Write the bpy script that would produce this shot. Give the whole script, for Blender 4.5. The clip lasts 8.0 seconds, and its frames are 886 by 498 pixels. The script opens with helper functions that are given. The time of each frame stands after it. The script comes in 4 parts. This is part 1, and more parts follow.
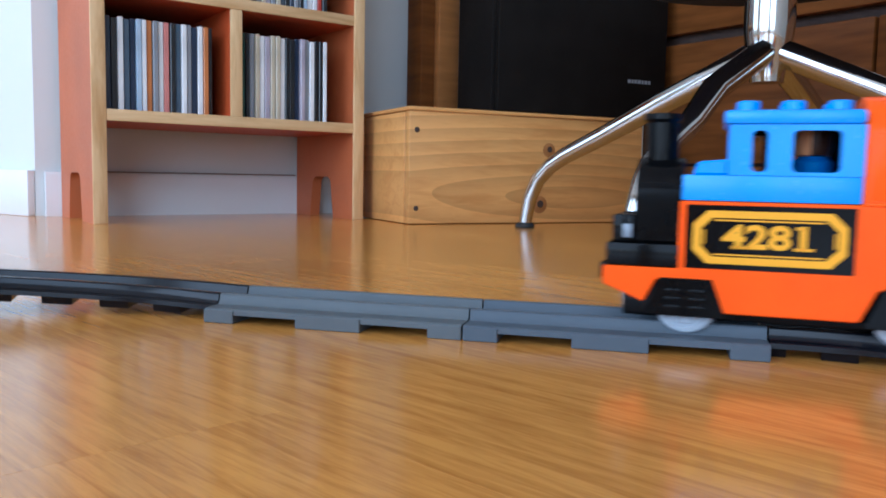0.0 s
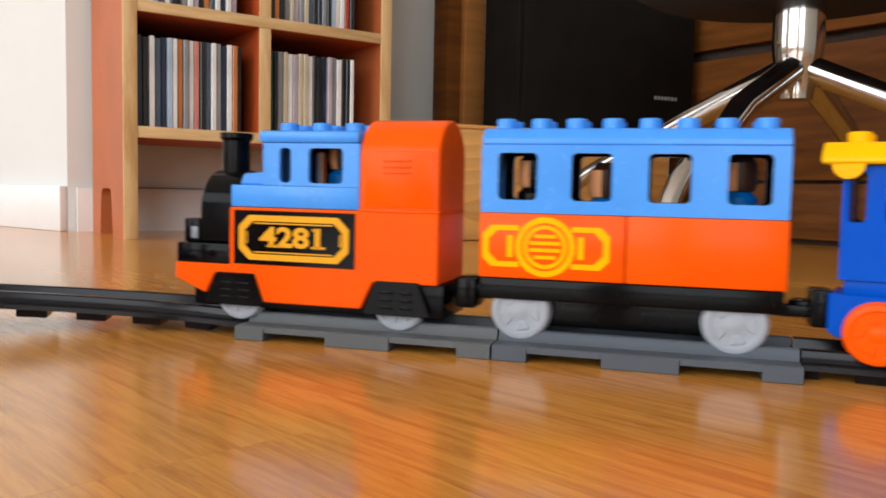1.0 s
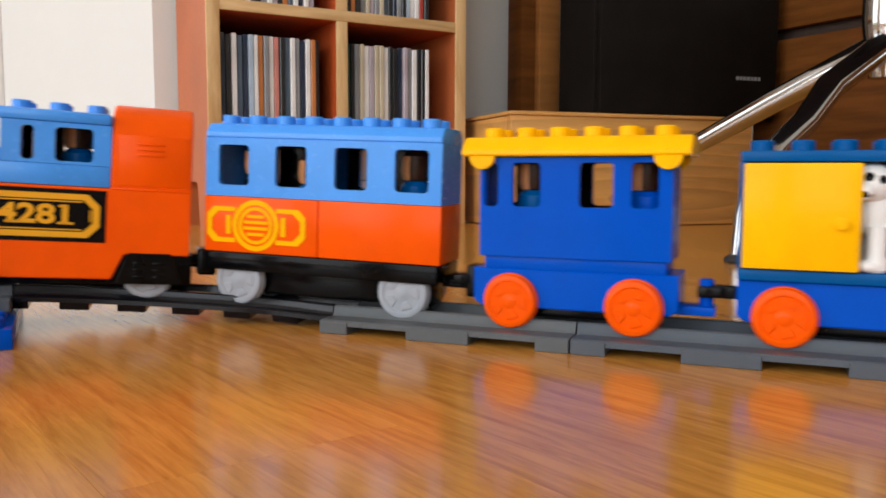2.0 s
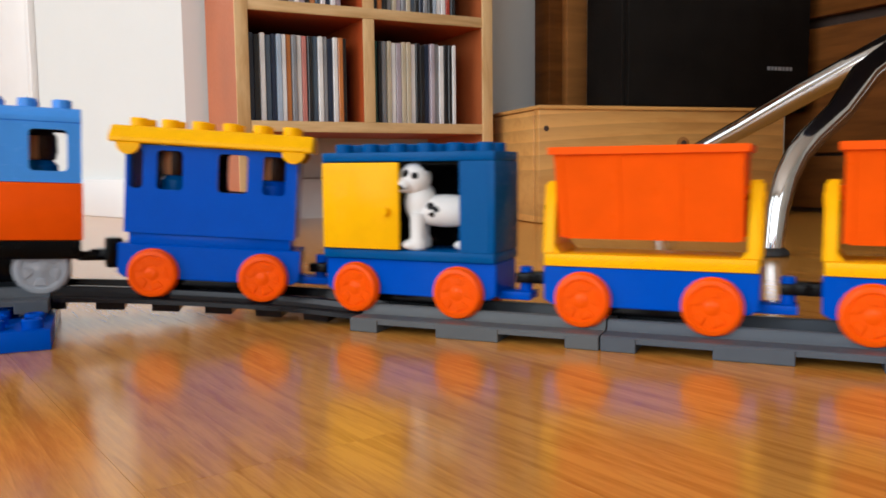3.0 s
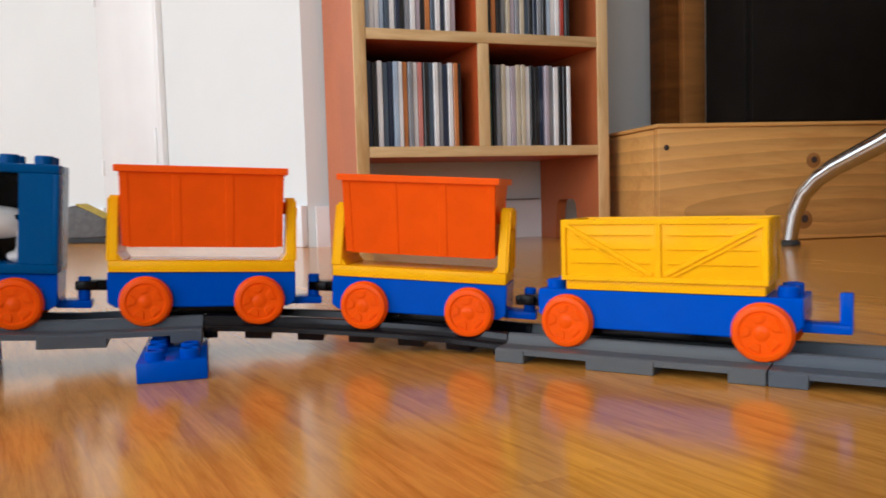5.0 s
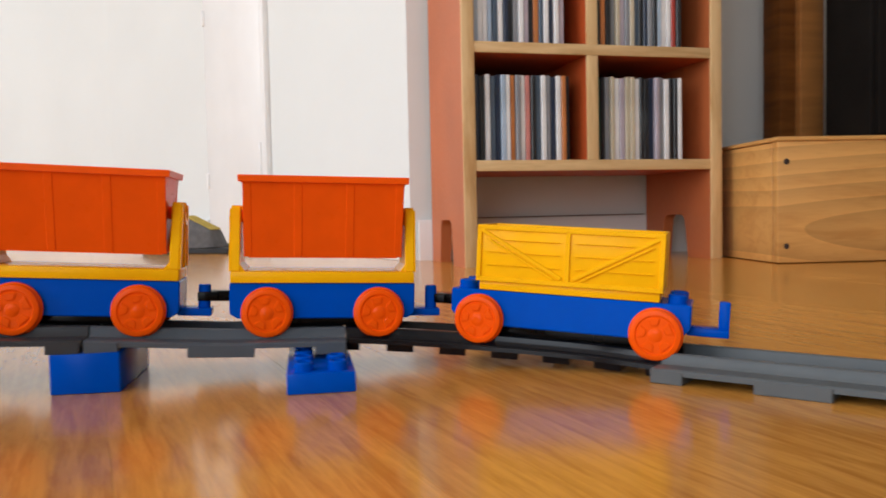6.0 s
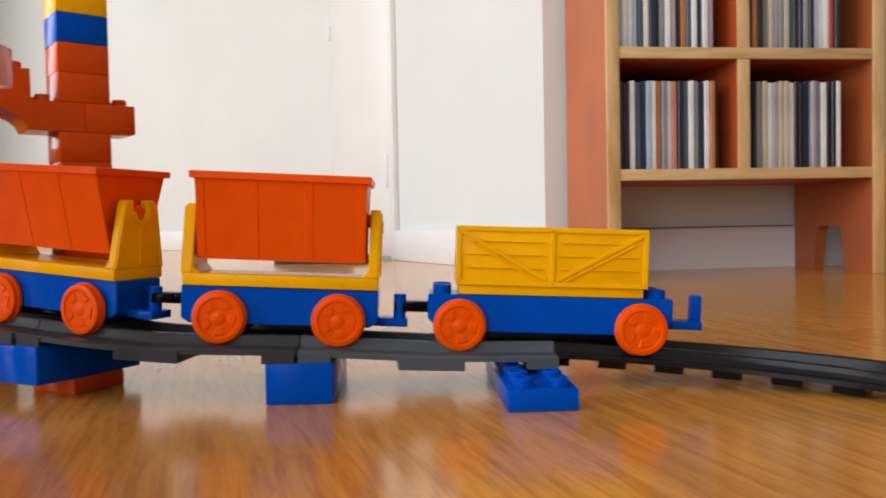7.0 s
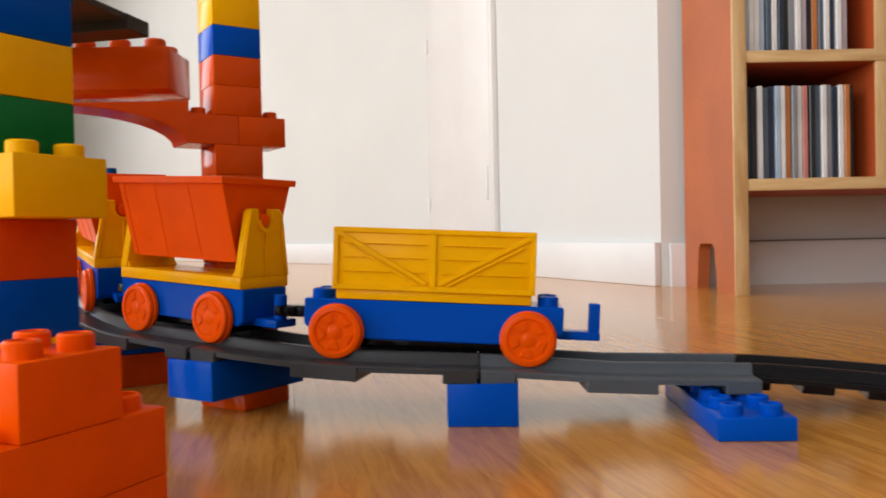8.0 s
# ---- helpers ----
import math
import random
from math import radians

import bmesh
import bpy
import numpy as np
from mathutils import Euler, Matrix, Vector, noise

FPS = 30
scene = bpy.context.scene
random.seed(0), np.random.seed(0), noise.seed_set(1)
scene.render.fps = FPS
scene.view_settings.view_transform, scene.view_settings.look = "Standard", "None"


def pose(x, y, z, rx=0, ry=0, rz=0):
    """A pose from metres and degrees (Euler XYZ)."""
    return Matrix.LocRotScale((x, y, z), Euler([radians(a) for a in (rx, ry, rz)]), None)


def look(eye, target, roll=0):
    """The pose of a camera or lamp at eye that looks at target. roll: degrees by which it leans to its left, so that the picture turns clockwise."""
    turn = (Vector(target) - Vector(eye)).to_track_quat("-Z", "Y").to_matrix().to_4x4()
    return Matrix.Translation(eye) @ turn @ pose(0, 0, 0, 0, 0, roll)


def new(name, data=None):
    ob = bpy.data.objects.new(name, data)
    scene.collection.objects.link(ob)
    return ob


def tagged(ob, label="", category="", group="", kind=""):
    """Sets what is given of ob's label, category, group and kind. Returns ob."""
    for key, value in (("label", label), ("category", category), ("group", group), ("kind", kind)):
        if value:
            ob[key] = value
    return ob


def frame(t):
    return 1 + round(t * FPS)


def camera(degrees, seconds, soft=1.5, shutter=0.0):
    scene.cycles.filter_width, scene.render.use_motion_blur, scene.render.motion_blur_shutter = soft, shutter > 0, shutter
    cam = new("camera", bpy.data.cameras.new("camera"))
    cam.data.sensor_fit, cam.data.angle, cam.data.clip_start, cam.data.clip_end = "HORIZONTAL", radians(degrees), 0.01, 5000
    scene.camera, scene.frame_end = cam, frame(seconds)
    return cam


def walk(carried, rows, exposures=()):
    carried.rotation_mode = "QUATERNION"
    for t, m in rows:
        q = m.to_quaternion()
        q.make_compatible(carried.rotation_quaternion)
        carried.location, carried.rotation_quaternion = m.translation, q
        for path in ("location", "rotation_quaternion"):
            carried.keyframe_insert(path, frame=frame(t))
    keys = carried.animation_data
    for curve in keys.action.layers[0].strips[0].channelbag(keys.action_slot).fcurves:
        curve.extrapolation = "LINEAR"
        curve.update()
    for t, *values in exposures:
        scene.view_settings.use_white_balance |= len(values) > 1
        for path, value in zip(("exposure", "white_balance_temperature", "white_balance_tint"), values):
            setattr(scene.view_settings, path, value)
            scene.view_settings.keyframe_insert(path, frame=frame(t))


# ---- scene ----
cam = camera(57.5, 8.0, soft=1.75, shutter=0.4)
PATH = [
    (0, (0.08, -0.342, 0.072), (-0.423, 1.586, -0.107), 1.1),
    (0.5, (0.079, -0.342, 0.073), (-0.436, 1.585, -0.072), 1.1),
    (1, (0.078, -0.344, 0.074), (-0.483, 1.57, -0.069), 1.2),
    (2.5, (0.079, -0.351, 0.081), (-0.712, 1.476, -0.115), -0.4),
    (3, (0.079, -0.351, 0.081), (-0.722, 1.47, -0.114), -0.6),
    (3.5, (0.078, -0.353, 0.083), (-0.762, 1.453, -0.101), -1.1),
    (4, (0.073, -0.352, 0.084), (-0.822, 1.428, -0.091), -1.5),
    (4.5, (0.065, -0.353, 0.085), (-0.893, 1.396, -0.074), -1.7),
    (6, (0.022, -0.362, 0.084), (-1.173, 1.238, -0.013), -1.2),
    (6.5, (-0.007, -0.373, 0.084), (-1.308, 1.144, 0.001), -1.2),
    (7, (-0.032, -0.384, 0.084), (-1.418, 1.057, 0.02), -1.1),
    (7.5, (-0.057, -0.394, 0.085), (-1.521, 0.968, 0.04), -1.1),
    (8, (-0.081, -0.405, 0.085), (-1.602, 0.894, 0.056), -1.2),
]
walk(cam, [(t, look(eye, target, roll)) for t, eye, target, roll in PATH],
     exposures=[(0, .24, 4750, 5), (.5, .20, 5700, 8), (1.0, .15, 6500, 10), (2.5, .03, 6450, 10), (3.5, .02, 6150, 10), (4.5, 0, 6050, 10), (6, 0, 6250, 10), (8, 0, 6500, 10)])

# ---- light and air ----
ROOM = Matrix.Rotation(radians(50.5), 4, "Z")                        # room axes: u, v, z

world = bpy.data.worlds.new("sky")
scene.world = world
world.use_nodes = True
wn = world.node_tree
sky = wn.nodes.new("ShaderNodeTexSky")
sky.sky_type, sky.sun_disc, sky.sun_elevation, sky.sun_rotation = "NISHITA", False, radians(40), radians(200)
wn.nodes["Background"].inputs[1].default_value = 0.12
wn.links.new(sky.outputs[0], wn.nodes["Background"].inputs[0])


def window_light(name, m, w, h, power, colour):
    d = bpy.data.lights.new(name, "AREA")
    d.shape, d.size, d.size_y, d.energy, d.color = "RECTANGLE", w, h, power, colour
    ob = new(name, d)
    ob.matrix_world = m
    return ob


def room_point(u, v, z):
    return tuple(ROOM @ Vector((u, v, z)))


window_light("window_daylight", look(room_point(-3.02, -0.4, 1.15), room_point(0, -0.2, 0.3)), 2.6, 2.1, 62, (0.94, 0.97, 1.0))
window_light("window_daylight", look(room_point(-3.02, 2.62, 1.25), room_point(0, 2.0, 0.5)), 1.6, 1.9, 25, (0.94, 0.97, 1.0))
window_light("window_daylight", look(room_point(-1.95, -2.34, 1.10), room_point(-0.2, 0.6, 0.1)), 1.5, 2.0, 30, (0.95, 0.98, 1.0))

# ---- materials ----


def material(name, colour, rough=0.5, metal=0.0, spread=0.12, scale=40.0, bump=0.0, bump_scale=200.0, rough_spread=0.1, per_object=0.0, coat=0.0, stretch=(1, 1, 1), second=None):
    m = bpy.data.materials.new(name)
    m.use_nodes = True
    n, l = m.node_tree.nodes, m.node_tree.links
    b = n["Principled BSDF"]
    co = n.new("ShaderNodeTexCoord")
    mp = n.new("ShaderNodeMapping")
    mp.inputs["Scale"].default_value = stretch
    l.new(co.outputs["Object"], mp.inputs[0])
    n1 = n.new("ShaderNodeTexNoise")
    n1.inputs["Scale"].default_value, n1.inputs["Detail"].default_value = scale, 6
    l.new(mp.outputs[0], n1.inputs["Vector"])
    r = n.new("ShaderNodeValToRGB")
    dark = [c * (1 - spread) for c in colour]
    light = second or [min(1, c * (1 + spread)) for c in colour]
    r.color_ramp.elements[0].color, r.color_ramp.elements[1].color = (*dark, 1), (*light, 1)
    r.color_ramp.elements[0].position, r.color_ramp.elements[1].position = .3, .7
    l.new(n1.outputs[0], r.inputs[0])
    out = r.outputs[0]
    if per_object:
        info, hs = n.new("ShaderNodeObjectInfo"), n.new("ShaderNodeHueSaturation")
        mr = n.new("ShaderNodeMapRange")
        mr.inputs[3].default_value, mr.inputs[4].default_value = 1 - per_object, 1 + per_object
        l.new(info.outputs["Random"], mr.inputs[0])
        l.new(mr.outputs[0], hs.inputs["Value"])
        l.new(out, hs.inputs["Color"])
        out = hs.outputs[0]
    l.new(out, b.inputs["Base Color"])
    n2 = n.new("ShaderNodeTexNoise")
    n2.inputs["Scale"].default_value, n2.inputs["Detail"].default_value = bump_scale, 4
    l.new(mp.outputs[0], n2.inputs["Vector"])
    mr2 = n.new("ShaderNodeMapRange")
    mr2.inputs[3].default_value, mr2.inputs[4].default_value = max(.02, rough - rough_spread), min(1, rough + rough_spread)
    l.new(n2.outputs[0], mr2.inputs[0])
    l.new(mr2.outputs[0], b.inputs["Roughness"])
    b.inputs["Metallic"].default_value = metal
    b.inputs["Coat Weight"].default_value = coat
    if bump:
        bp = n.new("ShaderNodeBump")
        bp.inputs["Strength"].default_value, bp.inputs["Distance"].default_value = bump, .0006
        l.new(n2.outputs[0], bp.inputs["Height"])
        l.new(bp.outputs[0], b.inputs["Normal"])
    return m


def plastic(name, colour, rough=0.28, gloss=.14):
    m = material(name, colour, rough, spread=.05, scale=60, bump=.03, bump_scale=350, rough_spread=.08)
    m.node_tree.nodes["Principled BSDF"].inputs["Specular IOR Level"].default_value = gloss
    return m


ORANGE = plastic("orange_plastic", (.92, .098, .001), .22, .10)
RED_ORANGE = plastic("red_orange_plastic", (.66, .074, .003), .15, .12)
TUB_ORANGE = plastic("tub_orange_plastic", (.90, .100, .002), .3, .10)
YELLOW = plastic("yellow_plastic", (.97, .49, .001), .2, .07)
BLUE = plastic("blue_plastic", (.000, .076, .52), .18, .06)
DARK_BLUE = plastic("dark_blue_plastic", (.000, .082, .28), .25, .08)
SKY_BLUE = plastic("sky_blue_plastic", (.055, .30, .85), .25, .34)
GREEN = plastic("green_plastic", (.004, .16, .035), .3)
BLACK = plastic("black_plastic", (.0026, .0026, .0030), .14, .10)
TRACK_BLACK = plastic("black_track_plastic", (.005, .0055, .008), .18, .24)
DARK_GREY = plastic("dark_grey_plastic", (.042, .044, .048), .32)
GREY = plastic("grey_plastic", (.105, .115, .120), .4)
BLUE_GREY = plastic("blue_grey_plastic", (.085, .10, .118), .4)
WHEEL_GREY = plastic("light_grey_plastic", (.36, .39, .43), .38)
WHITE_PLASTIC = plastic("white_plastic", (.78, .78, .76), .3)
BRONZE = plastic("gold_print", (.80, .38, .015), .35)
HAIR = plastic("dark_brown_plastic", (.030, .012, .006), .3)
SKIN = plastic("tan_plastic", (.55, .25, .11), .4)
LENS = plastic("grey_lens", (.20, .23, .27), .15, .5)
CLEAR_GREY = plastic("silver_print", (.22, .22, .23), .3)
CHROME = material("chrome", (.56, .56, .55), .09, 1.0, spread=.03, rough_spread=.05)
RUBBER = material("black_rubber", (.02, .02, .02), .7)
PAINT = material("orange_brown_paint", (.46, .122, .036), .48, spread=.10, scale=9, bump=.12, bump_scale=160)
PAINT_IN = material("inner_orange_paint", (.50, .085, .018), .5, spread=.08, scale=9, bump=.1, bump_scale=160)
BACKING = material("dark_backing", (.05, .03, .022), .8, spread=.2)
WALL = material("white_wall_paint", (.69, .708, .690), .75, spread=.025, scale=3, bump=.15, bump_scale=120)
SKIRT = material("white_gloss_paint", (.80, .80, .79), .35, spread=.03, scale=8, bump=.05)
CEIL = material("white_ceiling", (.8, .8, .79), .9, spread=.02, scale=3)
SHADOW_LINE = material("brown_grey_shadow_line", (.22, .17, .14), .8, spread=.15)
SCREEN = material("black_cabinet", (.0085, .007, .006), .6, spread=.2, scale=20, bump=.05)
SCREEN.node_tree.nodes["Principled BSDF"].inputs["Specular IOR Level"].default_value = .08
DARK_WOOD = material("dark_brown_wood", (.145, .050, .010), .5, spread=.35, scale=7, stretch=(1, 1, 9), bump=.1, bump_scale=60)
DARK_WOOD.node_tree.nodes["Principled BSDF"].inputs["Specular IOR Level"].default_value = .15
WALNUT = material("brown_varnished_wood", (.34, .140, .036), .4, spread=.2, scale=7, stretch=(1, 1, 9), bump=.1, bump_scale=60)
NAVY_CLOTH = material("navy_cloth", (.016, .022, .050), .9, spread=.2, scale=120, bump=.4, bump_scale=600)
YELLOW_FELT = material("yellow_felt", (.45, .33, .06), .95, spread=.2, scale=80)
FELT = material("grey_felt", (.11, .105, .105), .95, spread=.2, scale=80, bump=.5, bump_scale=400)


def wood(name, light, dark, rough, stretch, ring=18.0, per_object=.12, coat=0.0, mottle=.5, bump=.08, figure=0.0):
    """Wood with long grain, mottling and, if wanted, the flame figure of flat-sawn boards."""
    m = bpy.data.materials.new(name)
    m.use_nodes = True
    n, l = m.node_tree.nodes, m.node_tree.links
    b = n["Principled BSDF"]
    co, mp, info = n.new("ShaderNodeTexCoord"), n.new("ShaderNodeMapping"), n.new("ShaderNodeObjectInfo")
    l.new(co.outputs["Object"], mp.inputs[0])
    shift = n.new("ShaderNodeVectorMath")
    shift.operation = "MULTIPLY_ADD"
    cx = n.new("ShaderNodeCombineXYZ")
    for i in range(3):
        l.new(info.outputs["Random"], cx.inputs[i])
    l.new(cx.outputs[0], shift.inputs[0])
    shift.inputs[1].default_value = (7.3, 3.1, 5.7)
    l.new(mp.outputs[0], shift.inputs[2])
    sc = n.new("ShaderNodeVectorMath")
    sc.operation = "MULTIPLY"
    sc.inputs[1].default_value = stretch
    l.new(shift.outputs[0], sc.inputs[0])
    warp = n.new("ShaderNodeTexNoise")
    warp.inputs["Scale"].default_value, warp.inputs["Detail"].default_value = 2.2, 3
    l.new(sc.outputs[0], warp.inputs["Vector"])
    wave = n.new("ShaderNodeTexNoise")
    wave.inputs["Scale"].default_value, wave.inputs["Detail"].default_value, wave.inputs["Distortion"].default_value = ring, 8, 1.1
    l.new(sc.outputs[0], wave.inputs["Vector"])
    fine = n.new("ShaderNodeTexNoise")
    fine.inputs["Scale"].default_value, fine.inputs["Detail"].default_value = ring * 6, 5
    l.new(sc.outputs[0], fine.inputs["Vector"])
    mix1 = n.new("ShaderNodeMath")
    mix1.operation = "MULTIPLY_ADD"
    l.new(warp.outputs[0], mix1.inputs[0])
    mix1.inputs[1].default_value = mottle
    l.new(wave.outputs[0], mix1.inputs[2])
    mix2 = n.new("ShaderNodeMath")
    mix2.operation = "MULTIPLY_ADD"
    l.new(fine.outputs[0], mix2.inputs[0])
    mix2.inputs[1].default_value = .35
    l.new(mix1.outputs[0], mix2.inputs[2])
    height = mix2.outputs[0]
    if figure:
        long, flame, mix3 = n.new("ShaderNodeVectorMath"), n.new("ShaderNodeTexWave"), n.new("ShaderNodeMath")
        long.operation, mix3.operation = "MULTIPLY", "MULTIPLY_ADD"
        long.inputs[1].default_value = (1.3, 11, 11)
        l.new(shift.outputs[0], long.inputs[0])
        flame.bands_direction, flame.wave_profile = "Y", "SAW"
        flame.inputs["Scale"].default_value, flame.inputs["Distortion"].default_value = 2.6, 7
        flame.inputs["Detail"].default_value, flame.inputs["Detail Scale"].default_value = 3, .8
        l.new(long.outputs[0], flame.inputs["Vector"])
        l.new(flame.outputs["Fac"], mix3.inputs[0])
        mix3.inputs[1].default_value = -figure
        l.new(height, mix3.inputs[2])
        height = mix3.outputs[0]
    r = n.new("ShaderNodeValToRGB")
    mid = .5 + .5 * mottle + .17 - .5 * figure
    r.color_ramp.elements[0].position, r.color_ramp.elements[1].position = mid - .22, mid + .16
    r.color_ramp.elements[0].color, r.color_ramp.elements[1].color = (*dark, 1), (*light, 1)
    l.new(height, r.inputs[0])
    col = r.outputs[0]
    hs, mr = n.new("ShaderNodeHueSaturation"), n.new("ShaderNodeMapRange")
    mr.inputs[3].default_value, mr.inputs[4].default_value = 1 - per_object, 1 + per_object
    l.new(info.outputs["Random"], mr.inputs[0])
    l.new(mr.outputs[0], hs.inputs["Value"])
    l.new(col, hs.inputs["Color"])
    l.new(hs.outputs[0], b.inputs["Base Color"])
    mr2 = n.new("ShaderNodeMapRange")
    mr2.inputs[3].default_value, mr2.inputs[4].default_value = max(.03, rough - .06), rough + .08
    l.new(fine.outputs[0], mr2.inputs[0])
    l.new(mr2.outputs[0], b.inputs["Roughness"])
    b.inputs["Coat Weight"].default_value, b.inputs["Coat Roughness"].default_value = coat, .12
    bp = n.new("ShaderNodeBump")
    bp.inputs["Strength"].default_value, bp.inputs["Distance"].default_value = bump, .0004
    l.new(height, bp.inputs["Height"])
    l.new(bp.outputs[0], b.inputs["Normal"])
    return m


FLOOR = wood("varnished_oak_floor", (.68, .315, .060), (.47, .190, .031), .17, (2.4, 26, 26), ring=8, per_object=.11, coat=.15, mottle=.40, bump=.004, figure=.13)
PINE = wood("pine_edge", (.72, .49, .24), (.56, .33, .13), .5, (10, 10, 1.2), ring=6, per_object=.04)
PINE_H = wood("pine_shelf_edge", (.72, .49, .24), (.58, .36, .15), .5, (1.2, 10, 10), ring=6, per_object=.04)
CRATE = wood("knotty_pine", (.68, .345, .098), (.58, .270, .068), .42, (1.4, 8, 11), ring=6, per_object=.05, mottle=.5)


def ring_figure(m, centre, squash, scale, depth):
    """Lays the growth rings of a flat-sawn board, oval round a point of the board, over a wood."""
    n, l = m.node_tree.nodes, m.node_tree.links
    b = n["Principled BSDF"]
    co, mp, wv, mr, mx = (n.new("ShaderNode" + k) for k in ("TexCoord", "Mapping", "TexWave", "MapRange", "HueSaturation"))
    mp.vector_type = "POINT"
    mp.inputs["Location"].default_value = (-centre[0] * squash, 0, -centre[1])
    mp.inputs["Scale"].default_value = (squash, .15, 1)
    l.new(co.outputs["Object"], mp.inputs[0])
    wv.wave_type, wv.rings_direction, wv.wave_profile = "RINGS", "Y", "SAW"
    wv.inputs["Scale"].default_value, wv.inputs["Distortion"].default_value = scale, 4.5
    wv.inputs["Detail"].default_value, wv.inputs["Detail Scale"].default_value = 2, .5
    l.new(mp.outputs[0], wv.inputs["Vector"])
    mr.inputs[3].default_value, mr.inputs[4].default_value = 1.08, 1.08 - depth
    l.new(wv.outputs["Fac"], mr.inputs[0])
    source = b.inputs["Base Color"].links[0].from_socket
    l.new(source, mx.inputs["Color"])
    l.new(mr.outputs[0], mx.inputs["Value"])
    l.new(mx.outputs[0], b.inputs["Base Color"])


ring_figure(CRATE, (.29, .040), .15, 17, .27)

# ---- mesh helpers ----


def take(bm, piece):
    """Adds piece's geometry to bm."""
    me = bpy.data.meshes.new("piece")
    piece.to_mesh(me)
    piece.free()
    bm.from_mesh(me)
    bpy.data.meshes.remove(me)
    return bm


def box(bm, x0, x1, y0, y1, z0, z1, bevel=.0006, seg=2, m=None):
    b = bmesh.new()
    bmesh.ops.create_cube(b, size=1)
    bmesh.ops.scale(b, vec=(x1 - x0, y1 - y0, z1 - z0), verts=b.verts)
    bmesh.ops.translate(b, vec=((x0 + x1) / 2, (y0 + y1) / 2, (z0 + z1) / 2), verts=b.verts)
    if bevel:
        bmesh.ops.bevel(b, geom=b.edges[:], offset=bevel, segments=seg, affect="EDGES", profile=.5)
    if m:
        bmesh.ops.transform(b, matrix=m, verts=b.verts)
    return take(bm, b)


def prism(bm, outline, y0, y1, bevel=.0005, axis="y", m=None):
    """An outline in x and z (or x and y for axis z, y and z for axis x) drawn out from y0 to y1."""
    b = bmesh.new()
    put = {"y": lambda p, d: (p[0], d, p[1]), "z": lambda p, d: (p[0], p[1], d), "x": lambda p, d: (d, p[0], p[1])}[axis]
    f = b.faces.new([b.verts.new(put(p, y0)) for p in outline])
    ex = bmesh.ops.extrude_face_region(b, geom=[f])
    top = [v for v in ex["geom"] if isinstance(v, bmesh.types.BMVert)]
    bmesh.ops.translate(b, vec=put((0, 0), y1 - y0), verts=top)
    bmesh.ops.recalc_face_normals(b, faces=b.faces)
    if bevel:
        edges = [e for e in b.edges if len(e.link_faces) == 2 and e.calc_face_angle(0) > .6]
        bmesh.ops.bevel(b, geom=edges, offset=bevel, segments=1, affect="EDGES")
    if m:
        bmesh.ops.transform(b, matrix=m, verts=b.verts)
    return take(bm, b)


def lathe(bm, profile, seg=24, m=None):
    """A profile of (radius, height) turned about z."""
    b = bmesh.new()
    rings = []
    for r, h in profile:
        rings.append([b.verts.new((r * math.cos(2 * math.pi * i / seg), r * math.sin(2 * math.pi * i / seg), h)) for i in range(seg)])
    for a, c in zip(rings, rings[1:]):
        for i in range(seg):
            b.faces.new((a[i], a[(i + 1) % seg], c[(i + 1) % seg], c[i]))
    b.faces.new(rings[0][::-1])
    b.faces.new(rings[-1])
    bmesh.ops.recalc_face_normals(b, faces=b.faces)
    if m:
        bmesh.ops.transform(b, matrix=m, verts=b.verts)
    return take(bm, b)


def tube(bm, pts, r, seg=14):
    b = bmesh.new()
    pts = [Vector(p) for p in pts]
    rings = []
    for i, p in enumerate(pts):
        d = (pts[min(i + 1, len(pts) - 1)] - pts[max(i - 1, 0)]).normalized()
        if i == 0:
            side = d.cross(Vector((.13, .31, .94))).normalized()
        side = (side - d * side.dot(d)).normalized()
        up = side.cross(d)
        rr = r[i] if isinstance(r, (list, tuple)) else r
        rings.append([b.verts.new(p + rr * (math.cos(2 * math.pi * k / seg) * side + math.sin(2 * math.pi * k / seg) * up)) for k in range(seg)])
    for a, c in zip(rings, rings[1:]):
        for k in range(seg):
            b.faces.new((a[k], a[(k + 1) % seg], c[(k + 1) % seg], c[k]))
    b.faces.new(rings[0][::-1])
    b.faces.new(rings[-1])
    bmesh.ops.recalc_face_normals(b, faces=b.faces)
    return take(bm, b)


def mesh_of(name, bm, mat, smooth=True):
    me = bpy.data.meshes.new(name)
    bm.to_mesh(me)
    bm.free()
    me.materials.append(mat)
    if smooth:
        me.polygons.foreach_set("use_smooth", [True] * len(me.polygons))
        me.set_sharp_from_angle(angle=radians(32))
    return me


def part(name, bm, mat, parent=None, label="", m=None):
    ob = new(name, mesh_of(name, bm, mat))
    if parent:
        ob.parent = parent
    if m:
        ob.matrix_local = m
    return tagged(ob, label)


def thing(name, label, category, group="", kind="", m=None):
    ob = new(name)
    ob.empty_display_size = .01
    if m:
        ob.matrix_world = m
    return tagged(ob, label, category, group, kind)


def arc(cx, cy, r, a0, a1, n):
    return [(cx + r * math.cos(radians(a0 + (a1 - a0) * i / n)), cy + r * math.sin(radians(a0 + (a1 - a0) * i / n))) for i in range(n + 1)]


def studs(bm, xs, ys, z, r=.0047, h=.0045):
    for x in xs:
        for y in ys:
            lathe(bm, [(r, z - .0005), (r, z + h - .0006), (r - .0006, z + h), (r * .68, z + h), (r * .66, z + h - .002)], 16, Matrix.Translation((x, y, 0)))


